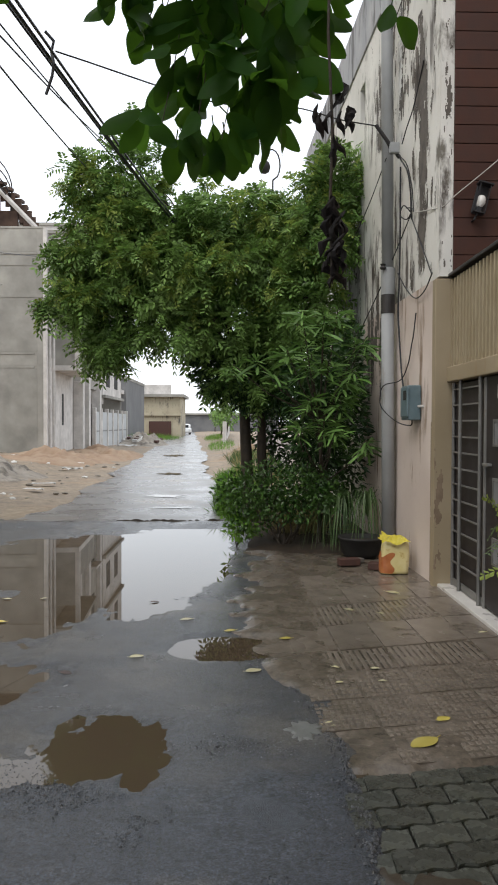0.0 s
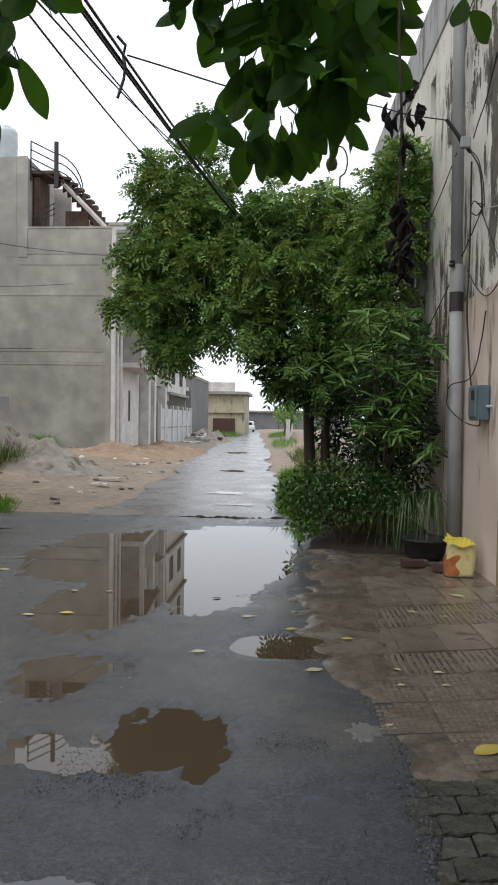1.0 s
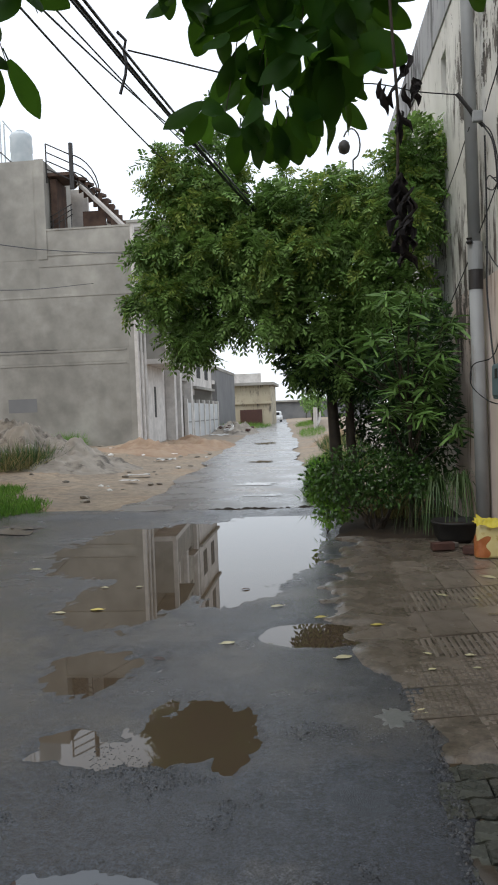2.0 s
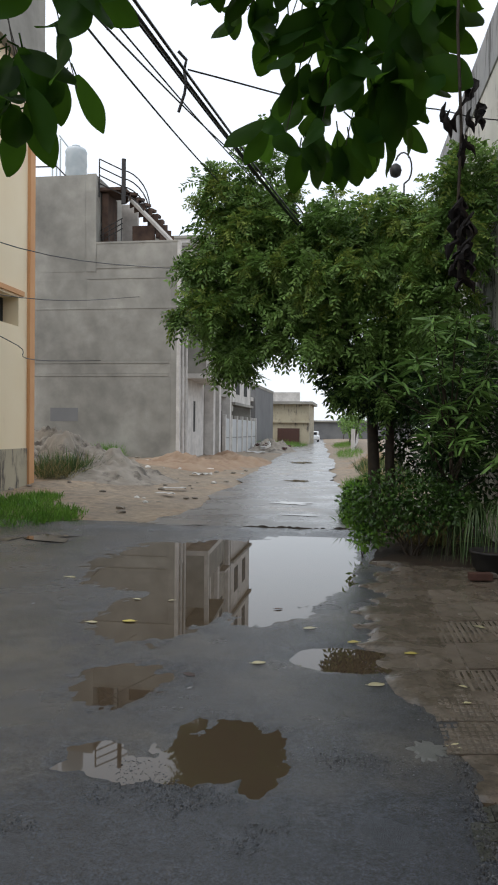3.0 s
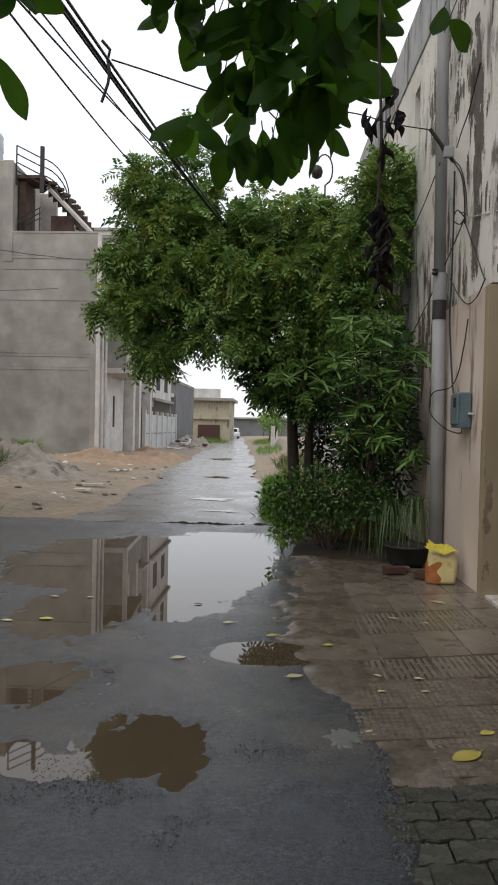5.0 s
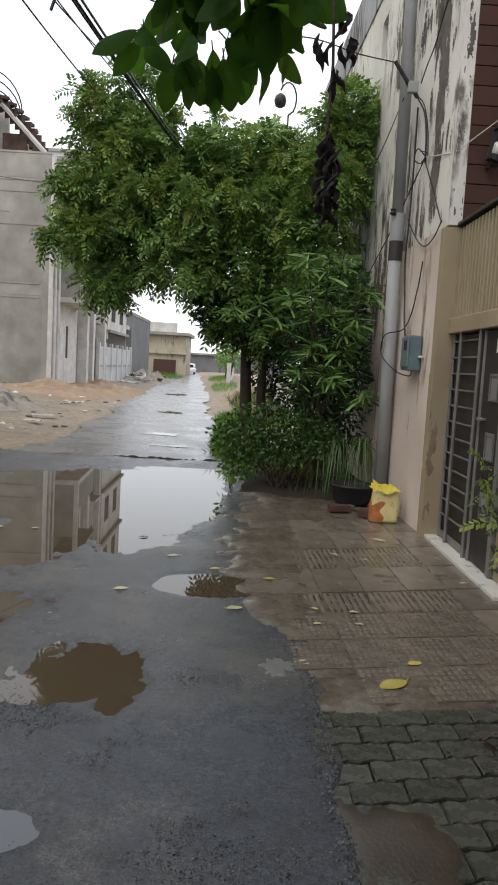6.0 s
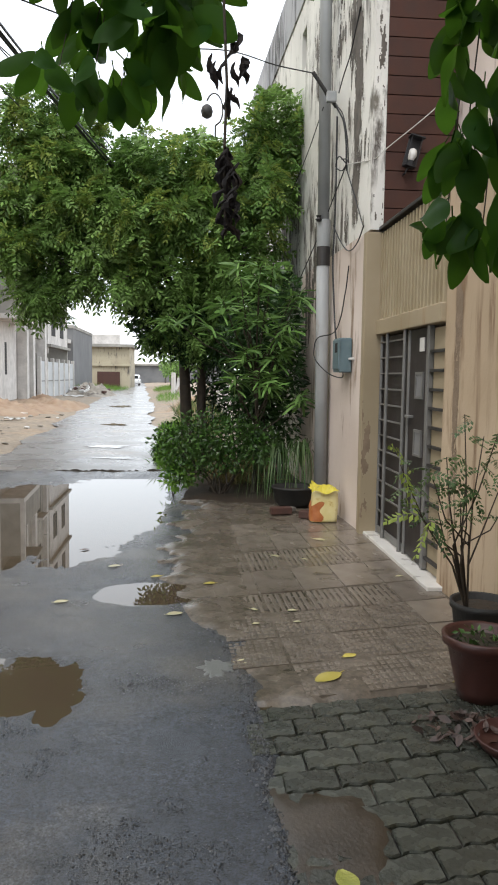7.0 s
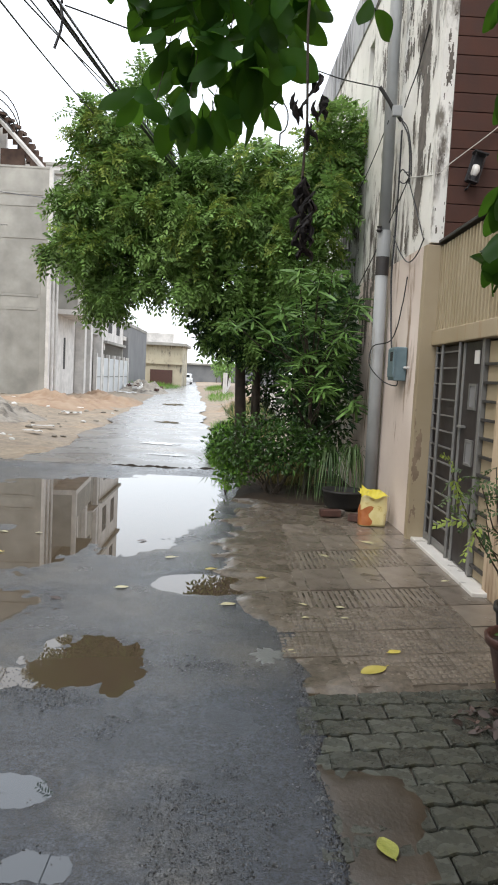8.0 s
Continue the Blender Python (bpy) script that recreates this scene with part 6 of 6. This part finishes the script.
SPOTS = [(1.02, 3.43, 1.75, "yellow"), (1.18, 3.69, 0.9, "yellow"), (1.64, 3.35, 1.0, "yellow"), (0.51, 5.04, 0.9, "yellow"), (0.64, 3.66, 1.0, "pale"), (-0.43, 4.68, 1.0, "pale"), (-0.18, 5.54, 1.0, "pale"),
         (0.28, 4.41, 1.1, "pale"), (-0.47, 6.10, 0.8, "brown"), (-1.53, 5.51, 1.1, "yellow"), (-1.79, 5.43, 0.9, "pale"), (1.05, 5.79, 0.9, "pale"), (0.99, 4.43, 0.6, "pale"), (0.76, 4.45, 0.5, "pale"), (0.75, 4.2, 0.5, "pale"),
         (0.99, 4.22, 0.5, "pale"), (1.27, 5.68, 0.5, "pale"), (1.51, 6.37, 1.3, "pale"), (1.87, 5.17, 0.6, "pale"), (0.80, 2.02, 1.15, "green"), (-1.68, 6.21, 0.7, "pale"), (-1.39, 6.22, 0.6, "pale"), (-2.59, 6.96, 1.2, "pale"),
         (-0.8, 4.39, 0.9, "brown"), (0.14, 5.24, 0.9, "yellow")]
for i, (x, y, s, c) in enumerate(SPOTS):
    ob = new("fallen_leaf", FALLEN[c])
    ob.matrix_basis = Matrix.Translation((x, y, max(-0.009, road_height(x, y), mud_height(x, y) if x > 0.2 else -1.0, 0.004 if x > 0.66 else -1.0))) @ Matrix.Rotation(1.75 if c == "green" else rng.uniform(-0.6, 0.6) + (math.pi if i % 3 == 0 else 0), 4, "Z") @ Matrix.Diagonal((0.85 * s, 1.05 * s * (1.0 if s < 1.5 else 0.9), 0.8, 1))
    tagged(ob, {"yellow": "fallen yellow leaf lying on the wet ground", "pale": "pale fallen leaf on the wet ground", "brown": "brown fallen leaf on the wet road", "green": "yellow-green fallen leaf on the mud patch"}[c], "leaf", "fallen leaves")

# heap of dead leaves beside the pot
heap = []
for k in range(90):
    ob = new("fallen_leaf", FALLEN["brown"])
    a, r = rng.uniform(0, 6.28), math.sqrt(rng.random()) * 0.2
    s = rng.uniform(0.28, 0.55)
    ob.matrix_basis = Matrix.Translation((1.46 + 1.1 * r * math.cos(a), 2.88 + 0.75 * r * math.sin(a), 0.012 + 0.06 * max(0, 1 - r / 0.2) * rng.random())) @ Euler((rng.normal() * 0.5, rng.normal() * 0.5, rng.uniform(0, 6.28))).to_matrix().to_4x4() @ Matrix.Diagonal((s, s, s, 1))
    tagged(ob, "curled brown dead leaf in a heap beside the pot", "leaf", "dead leaf heap")
dish = thing("pot_saucer", (1.62, 2.72, 0.006), "shallow red-brown saucer on the pavers", "saucer")
part("body", lathe([(0.10, 0.0), (0.14, 0.005), (0.165, 0.045), (0.16, 0.05), (0.135, 0.015)], (1.62, 2.72, 0.006), 26), POT, dish, "", True)

# yellow bag
bag = thing("plastic_bag", (1.70, 7.2, 0), "crumpled yellow and orange woven bag on the pavement", "bag")
b = bmesh.new()
rings = []
for i in range(12):
    u = i / 11
    rx, ry = 0.135 * (1 - 0.10 * u + 0.06 * math.sin(3 * u)), 0.10 * (1 - 0.25 * u)
    ring = []
    for k in range(26):
        a = 2 * math.pi * k / 26
        q = 1 + 0.07 * fractal(math.cos(a) * 2, math.sin(a) * 2, u * 3)
        sq = (abs(math.cos(a)) ** 4 + abs(math.sin(a)) ** 4) ** -0.25
        ring.append(b.verts.new((1.70 + rx * math.cos(a) * sq * q + 0.015 * u, 7.2 + ry * math.sin(a) * sq * q, 0.012 + 0.30 * u + 0.01 * math.sin(4 * a) * u)))
    rings.append(ring)
for r0, r1 in zip(rings, rings[1:]):
    for k in range(26):
        b.faces.new((r0[k], r0[(k + 1) % 26], r1[(k + 1) % 26], r1[k]))
b.faces.new(rings[0][::-1])
b.faces.new(rings[-1])
part("body", b, BAG, bag, "pale yellow woven body", True)
b = bmesh.new()
rows = []
for i in range(9):
    row = []
    for k in range(11):
        u = 0.02 + (0.58 + 0.10 * math.sin(0.9 * k)) * i / 8
        a = math.pi * (0.86 + (0.56 + 0.05 * math.sin(i)) * k / 10)
        rx, ry = 0.138 * (1 - 0.10 * u + 0.06 * math.sin(3 * u)), 0.103 * (1 - 0.25 * u)
        q = 1 + 0.07 * fractal(math.cos(a) * 2, math.sin(a) * 2, u * 3)
        sq = (abs(math.cos(a)) ** 4 + abs(math.sin(a)) ** 4) ** -0.25
        row.append(b.verts.new((1.70 + rx * math.cos(a) * sq * q + 0.015 * u, 7.2 + ry * math.sin(a) * sq * q, 0.012 + 0.30 * u + 0.01 * math.sin(4 * a) * u)))
    rows.append(row)
for r0, r1 in zip(rows, rows[1:]):
    for k in range(10):
        b.faces.new((r0[k], r0[k + 1], r1[k + 1], r1[k]))
part("print", b, BAG_PRINT, bag, "faded orange printed panel", True)
for j in range(3):
    b = bmesh.new()
    rows = []
    for i in range(9):
        u = i / 8
        rows.append([b.verts.new((1.56 + 0.28 * u, 7.08 + 0.09 * j + 0.03 * v, 0.31 + (0.10 - 0.03 * j) * (1 - u * 0.7) * v + 0.02 * math.sin(9 * u + 2 * v + j))) for v in (0, 0.5, 1.0)])
    for r0, r1 in zip(rows, rows[1:]):
        for k in range(2):
            b.faces.new((r0[k], r1[k], r1[k + 1], r0[k + 1]))
    part("fold", b, BAG_FOLD, bag, "bright yellow crumpled mouth")


def brick(x, y, turn, label):
    b = box(-0.11, -0.05, 0, 0.11, 0.05, 0.07, 0.006)
    b.transform(pose(x, y, 0.004, 0, 0, turn))
    tagged(part("brick", b, BRICK), label, "brick", "loose bricks")


brick(1.33, 7.60, 8, "dark wet loose brick on the pavement")
brick(1.60, 7.36, -25, "red loose brick beside the yellow bag")
for x, y, turn in ((1.42, 7.7, 30), (1.75, 7.55, 60)):
    b = box(-0.08, -0.04, 0, 0.08, 0.04, 0.05, 0.01)
    b.transform(pose(x, y, 0.004, 0, 0, turn))
    tagged(part("stone", b, TAN_STONE), "broken dark stone piece near the bag", "stone")

# gooseneck lamp above the tree
lamp = thing("street_lamp", (0.72, 12.6, 0), "gooseneck street lamp with a dark round head", "street lamp")
part("post", tube([(0.8, 12.6, -0.1), (0.8, 12.6, 5.5)], 0.014), DARK_METAL, lamp)
part("arm", tube([(0.8, 12.6, 5.5)] + [(0.78 + 0.14 * math.cos(a), 12.6, 5.75 + 0.26 * math.sin(a)) for a in np.linspace(-0.8, 2.6, 10)], 0.014, seg=6), DARK_METAL, lamp)
part("head", lathe([(0.03, 0.11), (0.08, 0.07), (0.10, 0.0), (0.08, -0.08), (0.03, -0.11)], (0.66, 12.6, 5.72), 16), DARK_METAL, lamp, "", True)
part("globe", lathe([(0.03, 0.10), (0.10, 0.05), (0.11, -0.02), (0.07, -0.09)], (0.54, 12.6, 5.32), 16), SHEET_GREY, lamp, "grey glass globe", True)

# stones, litter and rubble on the soil
for k in range(130):
    x, y = rng.uniform(-9.5, -2.8), rng.uniform(11.5, 34)
    if x > lane_x(y) - 1.6:
        continue
    s = rng.uniform(0.03, 0.10)
    b = bmesh.new()
    bmesh.ops.create_icosphere(b, subdivisions=1, radius=s)
    for v in b.verts:
        v.co *= 1 + 0.35 * rng.normal() * 0.5
        v.co.z *= 0.5
    b.transform(Matrix.Translation((x, y, soil_height(x, y) + s * 0.2)))
    tagged(part("stone", b, DEBRIS if k % 5 == 0 else SAND), "small stone lying on the bare soil", "stone", "stones on the soil")
for x, y, s in ((-4.0, 16.4, 0.5), (-4.6, 22, 0.6), (-3.9, 15.2, 0.4), (-5.4, 36, 0.9), (-6.2, 44, 1.2), (-5.8, 47, 1.0), (-5.0, 24.5, 0.5)):
    b = bmesh.new()
    bmesh.ops.create_grid(b, x_segments=6, y_segments=4, size=s / 2)
    for v in b.verts:
        v.co.z = 0.10 * s * fractal(v.co.x * 6 / s, v.co.y * 6 / s, x)
        v.co.y *= 0.45
    b.transform(pose(x, y, soil_height(x, y) + 0.07, 0, 0, rng.uniform(-30, 30)))
    tagged(part("plastic_sheet", b, DEBRIS), "crumpled pale plastic scrap on the soil", "litter", "plastic litter")

# ---------- paving pieces ----------
pavement = tagged(new("pavement"), "wet cement tiles and grey wavy pavers before the house", "pavement", kind="structure")


def slab_mesh(name, outline, thick, material, bevel=0.006):
    b = bmesh.new()
    top = [b.verts.new((x * (1 - bevel / 0.15), y * (1 - bevel / 0.15), 0)) for x, y in outline]
    mid = [b.verts.new((x, y, -bevel)) for x, y in outline]
    low = [b.verts.new((x, y, -thick)) for x, y in outline]
    b.faces.new(top)
    n = len(outline)
    for r0, r1 in ((mid, top), (low, mid)):
        for k in range(n):
            b.faces.new((r0[k], r0[(k + 1) % n], r1[(k + 1) % n], r1[k]))
    me = bpy.data.meshes.new(name)
    b.normal_update()
    b.to_mesh(me)
    b.free()
    me.materials.append(material)
    return me


COLUMNS = [0.535 + 0.297 * c for c in range(5)] + [2.03]
ROWS = [(3.215, "grid"), (3.60, "grid"), (3.975, "grid"), (4.38, "rib"), (4.78, "plain"), (5.35, "rib"), (5.93, "plain"), (6.50, "plain"), (7.05, "")]


def floor_point(u, y):
    """A joint of the tile grid: columns lean a little, rows run askew to the house."""
    x = u - 0.028 * (y - 4.8)
    return x, y + min(0.28, 0.16 + 0.06 * (y - 3.2)) * (x - 0.83)


def tile_mesh(corners, kind, seed):
    """A cement tile with a bevelled rim; ribbed ones carry raised bars, chequered ones bars cut across into studs."""
    r = random.Random(seed)
    (ax, ay), (bx, by), (cx, cy), (dx, dy) = corners
    cx0, cy0 = (ax + bx + cx + dx) / 4, (ay + by + cy + dy) / 4

    def at(u, v, z):
        return ((1 - v) * ((1 - u) * ax + u * bx) + v * ((1 - u) * dx + u * cx) - cx0, (1 - v) * ((1 - u) * ay + u * by) + v * ((1 - u) * dy + u * cy) - cy0, z)

    verts, faces = [], []

    def lump(u0, v0, u1, v1, z0, z1, e):
        k = len(verts)
        verts.extend([at(u0, v0, z0), at(u1, v0, z0), at(u1, v1, z0), at(u0, v1, z0), at(u0 + e, v0 + e, z1), at(u1 - e, v0 + e, z1), at(u1 - e, v1 - e, z1), at(u0 + e, v1 - e, z1)])
        faces.extend([(k + 4, k + 5, k + 6, k + 7)] + [(k + i, k + (i + 1) % 4, k + 4 + (i + 1) % 4, k + 4 + i) for i in range(4)])

    base = {"plain": 0.0, "rib": -0.0045, "grid": -0.0022}[kind]
    lump(0.014, 0.011, 0.986, 0.989, -0.05, base, 0.010)
    if kind != "plain":
        n, m = (7, 1) if kind == "rib" else (8, 7)
        for i in range(n):
            for j in range(m):
                gap = 0.004 if m == 1 else 0.022
                lump(0.03 + 0.94 * i / n + 0.012, 0.03 + 0.94 * j / m + gap, 0.03 + 0.94 * (i + 1) / n - 0.03, 0.03 + 0.94 * (j + 1) / m - gap, base, r.uniform(-0.0012, 0.0008), 0.012)
    me = bpy.data.meshes.new("tile")
    me.from_pydata(verts, [], faces)
    me.update()
    me.materials.append(TILE_PLAIN)
    # Rib grooves get the darkened silt, which paints in their shade.
    if kind != "plain":
        me.materials.append(GROOVE if kind == "rib" else MUD)
        me.polygons[0].material_index = 1
    return me, (cx0, cy0)


for r, (y0, kind) in enumerate(ROWS[:-1]):
    y1 = ROWS[r + 1][0]
    for c in range(5):
        if c == 0 and y0 < 3.3 or c == 0 and y0 > 6.4:
            continue
        q = [floor_point(COLUMNS[c], y0), floor_point(COLUMNS[c + 1], y0), floor_point(COLUMNS[c + 1], y1), floor_point(COLUMNS[c], y1)]
        me, (px, py) = tile_mesh(q, "plain" if c == 4 and r > 0 else kind, r * 7 + c)
        ob = new("tile", me)
        ob.parent = pavement
        ob.matrix_basis = Matrix.Translation((px, py, 0.004 + rng.normal() * 0.0012)) @ Euler((rng.normal() * 0.003, rng.normal() * 0.003, 0)).to_matrix().to_4x4()

PW, PH, SKEW = 0.203, 0.1315, 0.17
zig = [(-0.5, 0.0), (-0.38, 0.03), (-0.14, -0.028), (0.0, 0.0), (0.12, 0.03), (0.36, -0.028), (0.5, 0.0)]
low = [(x * (PW - 0.006), (-0.5 + dy * 1.9) * (PH - 0.010)) for x, dy in zig]
high = [(x * (PW - 0.006), (0.5 + dy * 1.9) * (PH - 0.010)) for x, dy in reversed(zig)]
PAVE = slab_mesh("paver", [(x, y + SKEW * x) for x, y in low + high], 0.06, PAVER, 0.007)
HALF = slab_mesh("paver", [(x + 0.25 * PW, y + SKEW * (x + 0.25 * PW)) for x, y in low[:4] + high[3:]], 0.06, PAVER, 0.007)
for r in range(17):
    for c in range(-1, 7):
        half = r % 2 == 0 and c == -1
        x = 0.64 if half else 0.79 + c * PW + (0.5 * PW if r % 2 else 0)
        y = 3.125 - r * PH + SKEW * (x - 1.0)
        if x > 2.02:
            continue
        ob = new("paver", HALF if half else PAVE)
        ob.parent = pavement
        ob.matrix_basis = Matrix.Translation((x, y, -0.001 + rng.normal() * 0.0025)) @ Euler((rng.normal() * 0.012, rng.normal() * 0.012, rng.normal() * 0.012)).to_matrix().to_4x4()
